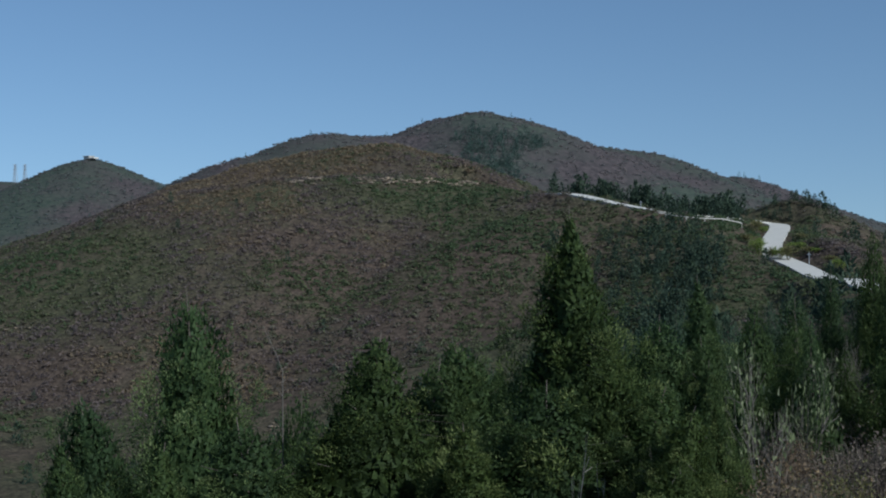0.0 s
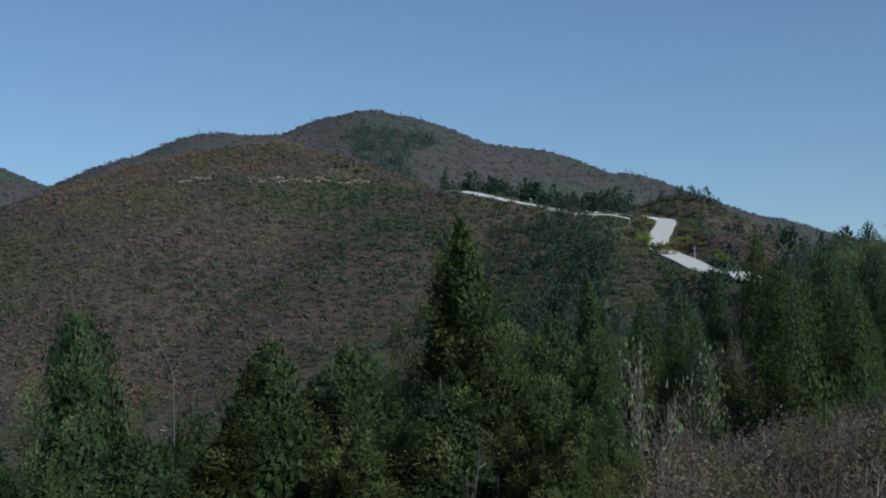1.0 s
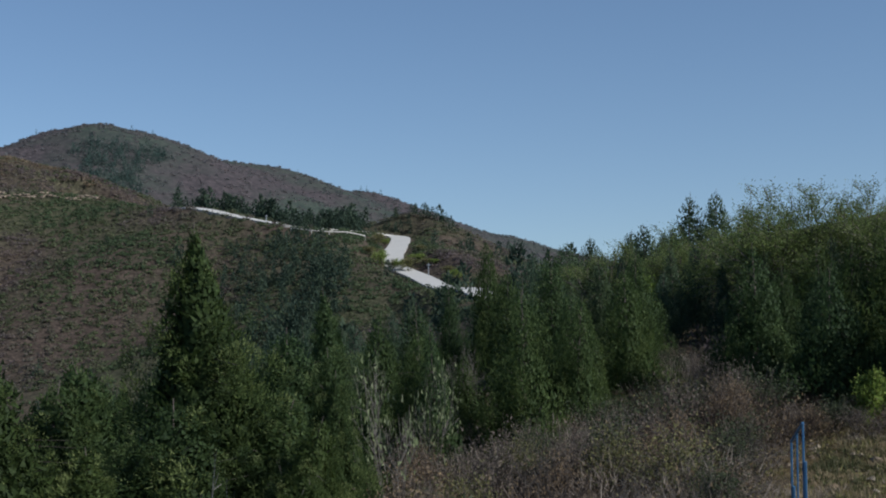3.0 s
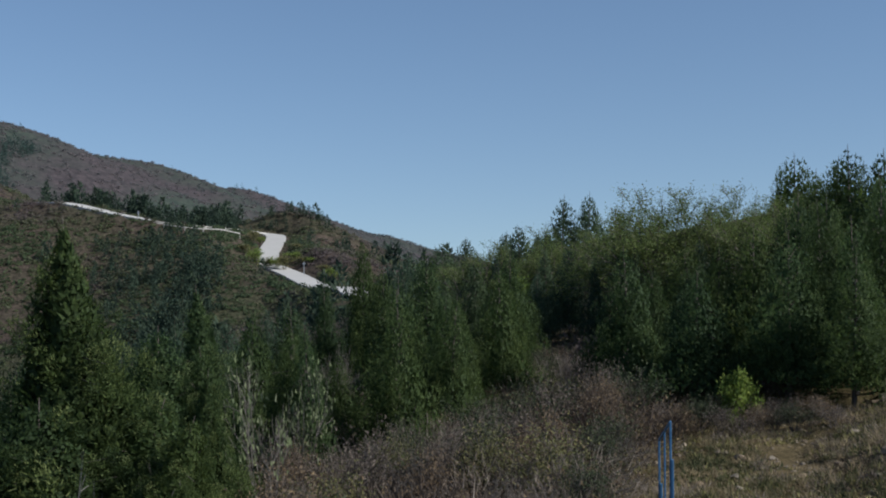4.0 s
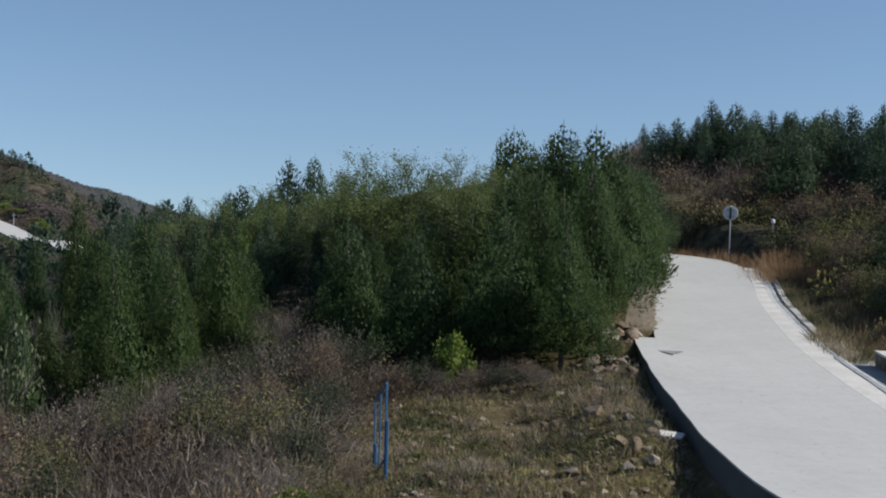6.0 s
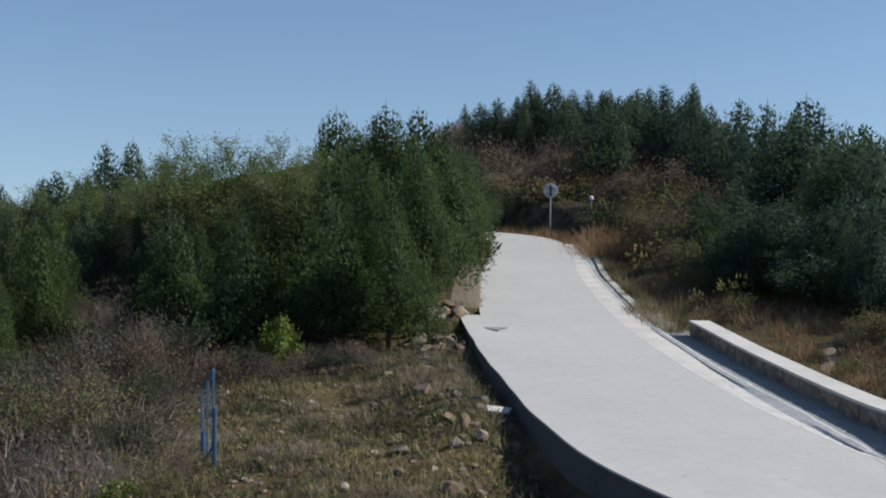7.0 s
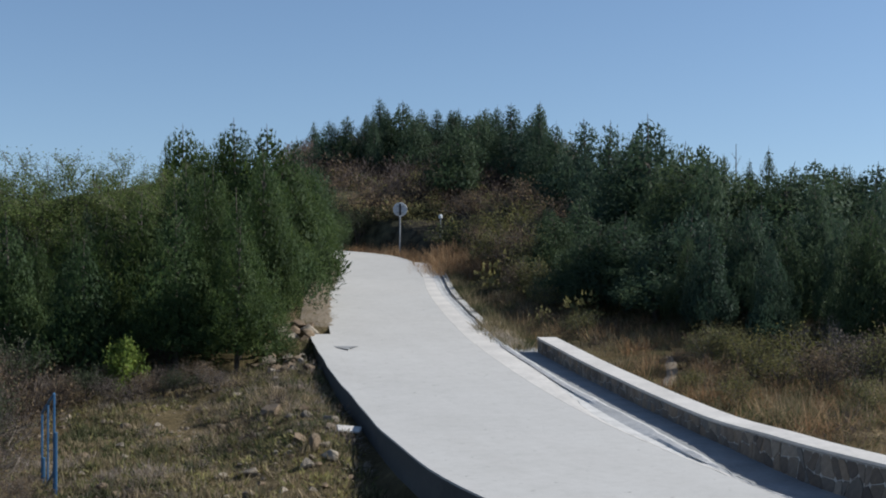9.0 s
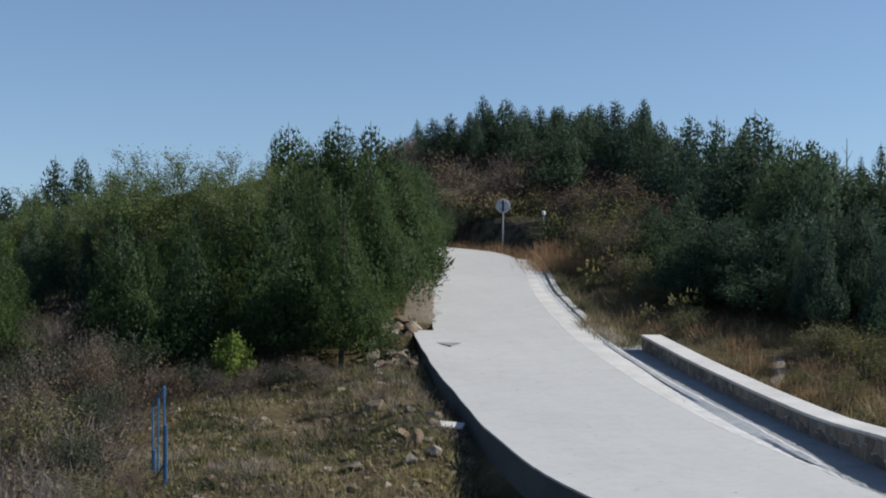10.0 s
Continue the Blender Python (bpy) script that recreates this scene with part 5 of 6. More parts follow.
def bent_stem():
    """Dark crooked dead limb rising out of the brush."""
    x, y = at(-14.6, meet(-14.6, 11.0))
    segs = [((0, 0, 0), (0.02, 0, 0.32), 0.035, 0.03), ((0.02, 0, 0.32), (0.3, 0.1, 0.62), 0.03, 0.024), ((0.3, 0.1, 0.62), (0.62, 0.15, 0.9), 0.024, 0.018), ((0.62, 0.15, 0.9), (1.25, 0.2, 1.38), 0.018, 0.008),
            ((0.3, 0.1, 0.62), (0.5, 0.0, 0.68), 0.012, 0.005), ((0.62, 0.15, 0.9), (0.68, 0.1, 1.1), 0.012, 0.005), ((0.02, 0, 0.2), (0.16, -0.1, 0.42), 0.014, 0.005), ((0.95, 0.17, 1.15), (1.0, 0.1, 1.3), 0.009, 0.004)]
    v, f = tubes(segs, 6)
    ob = part("dead_branch", mesh_of("dead_branch", v, f, BARK, smooth=True))
    ob.location = (x, y, ground_z(x, y) - 0.03)
    tagged(ob, "dark crooked dead branch rising from the brush", "branch")


bent_stem()


def sapling():
    """Slender leafless sapling standing against the far slope."""
    d = 24.0
    x, y = at(-42.16, d)
    z = ground_z(x, y)

    def rel(b, e):
        px, py = at(b, d)
        return px - x, py - y, EYE_Z + d * math.tan(radians(e)) - z
    a, b, c, e = rel(-42.16, -8.2), rel(-42.15, -5.9), rel(-42.45, -5.1), rel(-43.02, -3.85)
    segs = [((0, 0, -0.05), a, 0.014, 0.012), (a, b, 0.012, 0.01), (b, c, 0.009, 0.008), (c, e, 0.008, 0.004), (b, rel(-41.75, -5.3), 0.007, 0.004), (rel(-42.7, -4.6), rel(-42.8, -4.0), 0.006, 0.003), (rel(-42.16, -7.0), rel(-42.5, -6.5), 0.008, 0.004),
            (rel(-42.16, -6.4), rel(-41.9, -6.0), 0.007, 0.003)]
    v, f = tubes(segs, 5)
    ob = part("sapling", mesh_of("sapling", v, f, GREY_TWIG, smooth=True))
    ob.location = (x, y, z)
    tagged(ob, "slender leafless sapling with a forked pale stem", "sapling")


sapling()

# ---- loose growth ----
front_of_trees = ((-30, 21), (-24, 25), (-20, 36), (-14, 37), (-9, 46), (-5, 46), (-4, 36), (2, 33), (6, 29))


def brush_keep(x, y, b, d):
    lim = np.interp(b, *zip(*front_of_trees)) + 2
    clear = np.interp(b, (-24, -10, -6, -3.5, -1.5, 2, 6), (16, 16, 18.5, 25, 29, 60, 60))
    return (d < lim) & (d > clear) & (b > -20.9 + 0.8 * value_noise(d * 0.7, b * 0, 3)) & (to_line(x, y, ROAD)[0] > 4.5) & (brush_room(x, y, b, d) > 0.25)


def brush_room(x, y, b, d):
    """How tall the brush may grow before it hides the trees behind."""
    top = np.interp(b, (-21, -19, -16.4, -11, -8.8, -6.6, -2, 8), (-8.7, -7.6, -6.6, -6.6, -4.9, -4.5, -6.4, -7.2))
    return EYE_Z + d * np.tan(np.radians(top)) - land(x, y)


def grown(n, bearings, reach, seed, keep, low, high):
    p = scatter(n, bearings, reach, seed, keep)
    return p, np.random.default_rng(seed + 1).uniform(low, high, len(p))


def lowered(p, s):
    b, d = np.degrees(np.arctan2(p[:, 0], p[:, 1])), np.hypot(p[:, 0], p[:, 1])
    return np.minimum(s, brush_room(p[:, 0], p[:, 1], b, d) / 0.72)


def patch(p, scale, seed, amount=0.5):
    own = np.random.default_rng(seed).normal(size=len(p)) * 0.2
    return np.clip(0.5 + amount * fractal(p[:, 0] * scale, p[:, 1] * scale, seed) + own, 0, 1)


p, s = grown(2300, (-26, 8), (16, 52), 201, brush_keep, 0.8, 2.4)
clumps("dry_brush", "leafless brown and mauve brush thicket on the slope", "brush", p, lowered(p, s), 170, 0.12, TWIG, np.clip(patch(p, 0.45, 5, 1.5) * 0.9, 0, 1), 202, 0.15, 0.62, 0.05, 0.24)
p, s = grown(1300, (-26, 8), (16, 52), 203, brush_keep, 0.7, 2.1)
clumps("brush_leaves", "withered russet leaves hanging in the brush", "brush", p, lowered(p, s), 200, 0.036, RUSSET, patch(p, 0.4, 8, 1.4), 204, 0.2, 0.65, 0.5, 0.25)
p, s = grown(520, (-26, 8), (16, 52), 213, brush_keep, 0.5, 1.6)
clumps("brush_greens", "olive green leaves showing in the brush", "brush", p, lowered(p, s), 160, 0.04, OLIVE, patch(p, 0.3, 9, 0.6), 214, 0.2, 0.6, 0.5, 0.25)


def under_keep(x, y, b, d):
    return (to_line(x, y, ROAD)[0] > 3.6) & (d > np.interp(b, (-56, -24, -18, -14, -9, -4, 2, 6, 9, 12, 17, 20, 24, 30, 37), (17, 19, 27, 38, 42, 40, 36, 33, 36, 76, 64, 42, 38, 38, 38)))


p, s = grown(2600, (-56, 40), (17, 50), 205, under_keep, 0.6, 1.6)
clumps("undergrowth", "low olive and brown undergrowth beneath the conifers", "undergrowth", p, s, 46, 0.12, SHRUB, patch(p, 0.2, 12, 0.7), 206, 0.3, 0.7, 0.5, 0.2)


def bank_keep(x, y, b, d):
    return (to_line(x, y, ROAD)[0] > 3.8) & (x > 9)


p, s = grown(340, (7.5, 20.5), (73, 92), 215, bank_keep, 1.2, 2.8)
clumps("mauve_scrub", "leafless mauve-brown shrubs crowding the knoll behind the road", "scrub", p, s, 260, 0.09, MAUVE, patch(p, 0.2, 16, 0.7), 216, 0.4, 0.7, 0.16, 0.18)
p, s = grown(420, (7.5, 20.5), (71, 92), 207, bank_keep, 1.0, 2.5)
clumps("russet_scrub", "russet and mauve autumn scrub on the knoll behind the road", "scrub", p, s, 190, 0.062, RUSSET, np.clip(patch(p, 0.15, 15, 0.9) + 0.12, 0, 1), 208, 0.0, 0.7, 0.6, 0.22)
p, s = grown(260, (8.5, 20), (69, 92), 217, bank_keep, 0.8, 2.0)
clumps("olive_scrub", "yellowing olive scrub on the knoll behind the road", "scrub", p, s, 170, 0.062, OLIVE, patch(p, 0.15, 25, 0.8), 218, 0.0, 0.7, 0.6, 0.22)
p, s = grown(150, (14.2, 24), (36, 66), 209, lambda x, y, b, d: (to_line(x, y, ROAD)[0] > 4.2) & (x > 9) & (b < np.interp(d, (36, 46, 66), (22, 19, 17.5))), 0.8, 2.0)
clumps("bank_scrub", "mixed olive and yellow scrub on the road bank", "scrub", p, s, 120, 0.1, OLIVE, patch(p, 0.25, 17, 0.8), 210, 0.0, 0.7, 0.6, 0.22)


def turf(name, label, p, high, per, mat, tones, seed, thin=0.05):
    return clumps(name, label, "grass", p, high, per, 0.75, mat, tones, seed, 0.9, 0.25, thin, 0.2)


def clearing(x, y, b, d):
    dd, _, side = to_line(x, y, ROAD)
    return (dd > np.interp(y, (0, 28, 34), (2.25, 2.2, 2.1))) & (d < np.interp(b, (-10, -4, 2, 6, 9), (22, 27, 34, 30, 36))) & (side > 0) & (fractal(x * 0.9, y * 0.9, 77) > -0.36)


p, s = grown(11000, (-10, 22), (12, 36), 221, clearing, 0.08, 0.28)
turf("dry_turf", "thin dry grass and weeds on the stony slope", p, s, 22, DRY_GRASS, np.clip(patch(p, 0.5, 33, 0.9) + 0.9 * fractal(p[:, 0] * 2.2, p[:, 1] * 2.2, 34) + 0.02, 0, 1), 222, 0.12)
p, s = grown(12000, (-10, 22), (12, 36), 223, clearing, 0.1, 0.36)
clumps("low_weeds", "low green weeds between the stones", "weeds", p, s, 16, 0.3, OLIVE, np.clip(patch(p, 0.5, 35, 0.9), 0, 1), 224, 0.4, 0.4, 0.4, 0.25)
p, s = grown(9000, (-10, 22), (12, 36), 225, clearing, 0.1, 0.34)
clumps("straw_litter", "flattened straw and withered stalks lying over the slope", "litter", p, s, 14, 0.5, DRY_GRASS, np.clip(patch(p, 0.8, 36, 0.9) + 0.08, 0, 1), 226, 0.0, 0.12, 0.18, 0.25)

rng0 = np.random.default_rng(250)
p = scatter(2000, (-5, 13), (13, 31), 251, lambda x, y, b, d: (to_line(x, y, ROAD)[0] > 2.1) & (fractal(x * 0.8, y * 0.8, 78) < 0.25))
gv = np.array([(1, 0, 0), (-1, 0, 0), (0, 1, 0), (0, -1, 0), (0, 0, 1), (0, 0, -1)]) * 0.5
gf = np.array([(0, 2, 4), (2, 1, 4), (1, 3, 4), (3, 0, 4), (2, 0, 5), (1, 2, 5), (3, 1, 5), (0, 3, 5)])
size = 0.03 + 0.028 * rng0.exponential(size=len(p))
jit = rng0.uniform(0.6, 1.4, (len(p), 6, 3)) * np.array([1.2, 1.0, 0.7])
v = p[:, None, :] + gv * jit * size[:, None, None] + np.array([0, 0, 0.01])
f = gf[None] + 6 * np.arange(len(p))[:, None, None]
tagged(part("rubble", mesh_of("rubble", v.reshape(-1, 3), f.reshape(-1, 3)), SOIL), "small broken stones and clods strewn over dry soil", "rubble", kind="stuff")
p, s = grown(2600, (-9, 12), (13, 31), 231, lambda x, y, b, d: clearing(x, y, b, d) & (fractal(x * 0.45, y * 0.45, 91) > -0.1), 0.15, 0.5)
clumps("dead_weeds", "low tangles of dead brown weeds on the slope", "weeds", p, s, 70, 0.24, TWIG, patch(p, 0.9, 92, 0.9), 232, 0.1, 0.5, 0.09, 0.25)


p = scatter(420, (-0.5, 8), (15.4, 18.6), 245, lambda x, y, b, d: ((x - 1.0) / 0.85) ** 2 + ((y - 17.0) / 1.1) ** 2 < 1)
clumps("dead_weed_heap", "heap of dark dead weeds on the slope", "weeds", p, np.random.default_rng(246).uniform(0.18, 0.4, len(p)), 80, 0.2, TWIG, patch(p, 0.9, 99, 0.6) * 0.7, 247, 0.1, 0.45, 0.08, 0.2)


def right_bank(x, y, b, d):
    dd, _, side = to_line(x, y, ROAD)
    path = to_line(x, y, np.c_[FOOTPATH, FOOTPATH[:, 0]])[0]
    return (side < 0) & (path > 0.3) & (dd > np.interp(y, (14, 29, 31, 34), (3.15, 3.6, 3.1, 3.05))) & (dd < np.interp(y, (12, 30, 60), (14, 10, 6)))


p, s = grown(9000, (12, 40), (13, 64), 225, right_bank, 0.14, 0.45)
g = fractal(p[:, 0] * 0.4, p[:, 1] * 0.4, 37)
s = s * (1 + 0.7 * g)
turf("bank_grass", "tall dry tan grass on the bank behind the parapet", p, s, 30, DRY_GRASS, np.clip(0.38 + 0.6 * g + 0.35 * fractal(p[:, 0] * 1.9, p[:, 1] * 1.9, 38), 0, 1), 226, 0.04)
p, s = grown(1300, (14, 40), (15, 44), 241, lambda x, y, b, d: right_bank(x, y, b, d) & (to_line(x, y, ROAD)[0] < 7.5) & (fractal(x * 0.45, y * 0.45, 97) > -0.05), 0.25, 0.6)
turf("tawny_grass", "tawny orange withered grass tufts behind the parapet", p, s, 30, ORANGE_GRASS, np.clip(patch(p, 0.7, 98, 0.8) + 0.15, 0, 1), 242, 0.04)
p, s = grown(1500, (15, 40), (15, 40), 237, lambda x, y, b, d: right_bank(x, y, b, d) & (fractal(x * 0.5, y * 0.5, 93) > 0.0), 0.3, 0.9)
clumps("bank_weeds", "tangled brown and olive weeds among the bank grass", "weeds", p, s, 60, 0.14, RUSSET, patch(p, 0.8, 94, 0.9), 238, 0.2, 0.6, 0.16, 0.25)
p, s = grown(3400, (15, 40), (15, 44), 239, lambda x, y, b, d: right_bank(x, y, b, d) & (fractal(x * 0.5, y * 0.5, 95) > -0.05), 0.2, 0.65)
clumps("bank_greens", "low leafy green weeds on the bank", "weeds", p, s, 80, 0.09, OLIVE, np.clip(patch(p, 0.8, 96, 0.9) * 0.8, 0, 1), 240, 0.2, 0.5, 0.35, 0.15)


def bend_edge(x, y, b, d):
    dd, _, side = to_line(x, y, ROAD)
    return (side < 0) & (dd > 2.15) & (dd < np.interp(y, (50, 58, 62), (5.0, 4.5, 3.3))) & (y > 50)


p, s = grown(3600, (5, 17), (50, 78), 227, bend_edge, 0.5, 1.1)
more, tall = grown(240, (13.7, 15.3), (52, 61), 233, lambda x, y, b, d: (to_line(x, y, ROAD)[2] < 0) & (to_line(x, y, ROAD)[0] > 3.0) & (to_line(x, y, ROAD)[0] < 5.5), 0.8, 1.4)
p, s = np.concatenate([p, more]), np.concatenate([s, tall])
turf("orange_grass", "orange withered grass along the outer edge of the bend", p, s, 30, ORANGE_GRASS, patch(p, 0.4, 39, 0.7), 228, 0.045)


def gutter_end(x, y, b, d):
    dd, _, side = to_line(x, y, ROAD)
    return (side < 0) & (dd > np.interp(y, (29, 30.5, 33, 35, 56), (2.7, 2.4, 2.4, 2.9, 2.95))) & (dd < 3.4) & (y > 29.2) & (y < 56)


p, s = grown(4200, (10, 20), (29, 58), 235, gutter_end, 0.15, 0.5)
p[:, 2] = np.maximum(p[:, 2], to_line(p[:, 0], p[:, 1], ROAD)[1] - 0.03)
turf("gutter_grass", "dry grass and silt choking the end of the gutter", p, s, 20, DRY_GRASS, np.clip(patch(p, 0.5, 45, 0.7) - 0.1, 0, 1), 236)


def road_fringe(x, y, b, d):
    dd, _, side = to_line(x, y, ROAD)
    return (side > 0) & (dd > 1.55 + 0.3 * value_noise(x * 0.9, y * 0.9, 9)) & (dd < 3.2) & (y > 33.3)


p, s = grown(17000, (5, 12), (33, 60), 229, road_fringe, 0.07, 0.2)
turf("edge_grass", "sparse straw-coloured grass at the road edge", p, s, 14, DRY_GRASS, np.clip(patch(p, 0.6, 43, 0.5) + 0.35, 0, 1), 230)


# ---- stones ----
def rock_mesh(seed):
    rng = random.Random(seed)
    bm = bmesh.new()
    bmesh.ops.create_icosphere(bm, subdivisions=3, radius=0.62)
    planes = [(Vector((rng.gauss(0, 1), rng.gauss(0, 1), rng.gauss(0, 1))).normalized(), rng.uniform(0.24, 0.44)) for _ in range(13)]
    for v in bm.verts:
        for n, h in planes:
            d = v.co.dot(n)
            if d > h:
                v.co -= n * (d - h)
        v.co *= 1 + rng.uniform(-0.02, 0.02)
    me = bpy.data.meshes.new("rock")
    bm.to_mesh(me)
    bm.free()
    me.materials.append(ROCK)
    return me


ROCKS = [rock_mesh(300 + i) for i in range(7)]


def put_rock(x, y, size, flat=0.7, long=1.0, lift=0.0, label="pale broken limestone rock on dry grass", turn=None, group="loose rocks"):
    ob = new("rock", ROCKS[rnd.randrange(7)])
    ob.matrix_basis = Matrix.Translation((x, y, ground_z(x, y) + size * flat * 0.22 + lift)) @ Matrix.Rotation(rnd.uniform(0, 6.28) if turn is None else turn, 4, "Z") @ Matrix.Diagonal((size * long, size, size * flat, 1))
    return tagged(ob, label, "rock", group)


for b, below, size, flat in ((8.98, 10.6, 0.22, 1.5), (7.25, 10.75, 0.12, 0.9), (7.75, 10.85, 0.13, 0.9), (8.0, 10.9, 0.1, 0.8), (6.1, 11.65, 0.3, 0.6), (8.6, 13.4, 0.36, 0.6), (10.6, 11.95, 0.2, 0.5), (6.0, 12.6, 0.16, 0.7),
                             (4.9, 11.7, 0.16, 0.7), (9.9, 10.9, 0.16, 0.7), (9.2, 11.3, 0.14, 0.6), (8.9, 12.4, 0.2, 0.5), (8.6, 9.1, 0.3, 0.6), (8.0, 9.2, 0.24, 0.6), (9.1, 9.0, 0.22, 0.6), (1.2, 8.9, 0.14, 0.6), (0.5, 9.0, 0.16, 0.5),
                             (-1.4, 10.9, 0.2, 0.5), (-1.2, 11.4, 0.16, 0.6), (7.2, 13.7, 0.16, 0.5), (5.4, 13.4, 0.14, 0.6), (6.4, 10.0, 0.14, 0.6), (3.3, 9.6, 0.14, 0.6), (9.6, 9.6, 0.2, 0.6), (7.6, 12.0, 0.12, 0.7)):
    put_rock(*at(b, meet(b, below)), size, flat)
for i in range(44):
    b, d = rnd.gauss(7.5, 0.45), rnd.gauss(30.4, 1.1)
    put_rock(*at(b, d), rnd.uniform(0.12, 0.36), rnd.uniform(0.5, 0.9), 1.2, rnd.uniform(0.0, 0.1), "broken rock tipped beside the retaining wall", group="rubble pile")
for i in range(30):
    b, d = rnd.uniform(-2, 11.5), rnd.uniform(14.5, 28)
    x, y = at(b, d)
    if to_line(np.array([x]), np.array([y]), ROAD)[0][0] > 2.3:
        put_rock(x, y, rnd.uniform(0.1, 0.3), rnd.uniform(0.5, 1.0), rnd.uniform(0.9, 1.6), 0, "brown broken rock half sunk in the slope", group="sunken rocks")
for i in range(130):
    b, d = rnd.uniform(-4, 13), rnd.uniform(14, 30)
    x, y = at(b, d)
    if to_line(np.array([x]), np.array([y]), ROAD)[0][0] > 2.25:
        put_rock(x, y, min(0.24, 0.04 + rnd.expovariate(22)), 0.6, 1.2, 0, "small pale stone lying in dry grass", group="small stones")


for x, y, size, lift in ((4.95, 32.5, 0.5, 0.0), (4.6, 32.6, 0.42, 0.0), (4.3, 32.8, 0.36, 0.0), (5.02, 32.95, 0.55, 0.1), (4.68, 33.05, 0.5, 0.08), (4.35, 33.2, 0.42, 0.05), (4.85, 33.5, 0.5, 0.12), (4.5, 33.65, 0.42, 0.1), (4.8, 32.05, 0.34, 0.0), (4.45, 32.2, 0.3, 0.0), (5.1, 33.4, 0.36, 0.14)):
    put_rock(x, y, size, 0.75, 1.1, lift, "pale broken rock heaped at the end of the road wall")


def stone_slab():
    x, y = at(10.55, meet(10.55, 9.9))
    bm = bmesh.new()
    bmesh.ops.create_cube(bm, size=1)
    for v in bm.verts:
        v.co.x *= 0.44 if v.co.y > 0 else 0.36
        v.co.y *= 0.24
        v.co.z *= 0.034
    bmesh.ops.bevel(bm, geom=bm.edges[:], offset=0.012, segments=2, affect="EDGES")
    ob = part("stone_slab", bm, STRIP)
    ob.matrix_basis = Matrix.Translation((x, y, ground_z(x, y) + 0.1)) @ Matrix.Rotation(-0.25, 4, "Z") @ Matrix.Rotation(radians(14), 4, "X") @ Matrix.Rotation(radians(5), 4, "Y")
    tagged(ob, "flat pale stone slab leaning beside the retaining wall", "stone slab")


stone_slab()


def chipped_patch():
    """Broken-out triangle in the road surface near the wall's end."""
    x, y = 5.45, 29.9
    rng = random.Random(9)
    bm = bmesh.new()
    ring = [(0.4, 0.3), (0.15, 0.34), (-0.2, 0.4), (-0.17, 0.1), (-0.06, -0.2), (0.06, -0.4), (0.1, -0.12), (0.24, -0.1), (0.14, 0.06), (0.32, 0.12)]
    bm.faces.new([bm.verts.new((a + rng.uniform(-0.02, 0.02), b + rng.uniform(-0.02, 0.02), 0)) for a, b in ring])
    bmesh.ops.recalc_face_normals(bm, faces=bm.faces)
    ob = part("chipped_patch", bm, GUTTER_FLOOR)
    ob.location = (x, y, np.interp(y, ROAD[:, 1], ROAD[:, 2]) + 0.012)
    tagged(ob, "grey chipped patch in the concrete road", "road patch", kind="structure")


# ---- blue steel rail ----
def bar(p, q, w, parent, name, mat, label=""):
    """A square steel bar from p to q."""
    p, q = Vector(p), Vector(q)
    bm = bmesh.new()
    bmesh.ops.create_cube(bm, size=1)
    bmesh.ops.scale(bm, vec=(w, w, (q - p).length), verts=bm.verts)
    bmesh.ops.bevel(bm, geom=bm.edges[:], offset=w * 0.12, segments=1, affect="EDGES")
    bmesh.ops.transform(bm, matrix=Matrix.Translation((p + q) / 2) @ (q - p).to_track_quat("Z", "Y").to_matrix().to_4x4(), verts=bm.verts)
    return part(name, bm, mat, parent, label)


def blue_rail():
    """A panel of stair railing seen almost edge on, rising towards the nearer post."""
    near = meet(-2.34, 12.25)
    far = near + 1.3

    def spot(bearing, below, dist):
        return Vector((*at(bearing, dist), EYE_Z - dist * math.tan(radians(below))))
    base = spot(-2.42, 12.4, near)
    base.z = ground_z(base.x, base.y)
    ob = tagged(empty("railing", Matrix.Translation(base)), "blue-painted steel stair railing panel standing on the slope", "railing")
    a_top, b_top, a_low, b_low = spot(-2.34, 7.87, near), spot(-2.84, 8.68, far), spot(-2.34, 11.2, near), spot(-2.84, 12.05, far)
    a_low, b_low = Vector((a_top.x, a_top.y, a_low.z)), Vector((b_top.x, b_top.y, b_low.z))

    def put(name, p, q, w):
        bar(p - base, q - base, w, ob, name, BLUE_PAINT)
    away = Vector((0.03, -0.03, 0))
    down_a, down_b = ground_z(a_top.x, a_top.y) - 0.3, ground_z(b_top.x, b_top.y) - 0.3
    put("post", Vector((a_top.x, a_top.y, down_a)) + away, Vector((a_top.x, a_top.y, spot(-2.44, 9.5, near).z)) + away, 0.04)
    put("post", Vector((b_top.x, b_top.y, down_b)) + away, Vector((b_top.x, b_top.y, spot(-2.9, 10.55, far).z)) + away, 0.044)
    put("upright", Vector((a_top.x, a_top.y, down_a)), a_top, 0.034)
    put("upright", Vector((b_top.x, b_top.y, down_b)), b_top, 0.034)
    put("upright", (a_low + b_low) / 2, (a_top + b_top) / 2, 0.028)
    put("handrail", a_top, b_top, 0.036)
    put("bottom_rail", a_low, b_low, 0.032)


blue_rail()


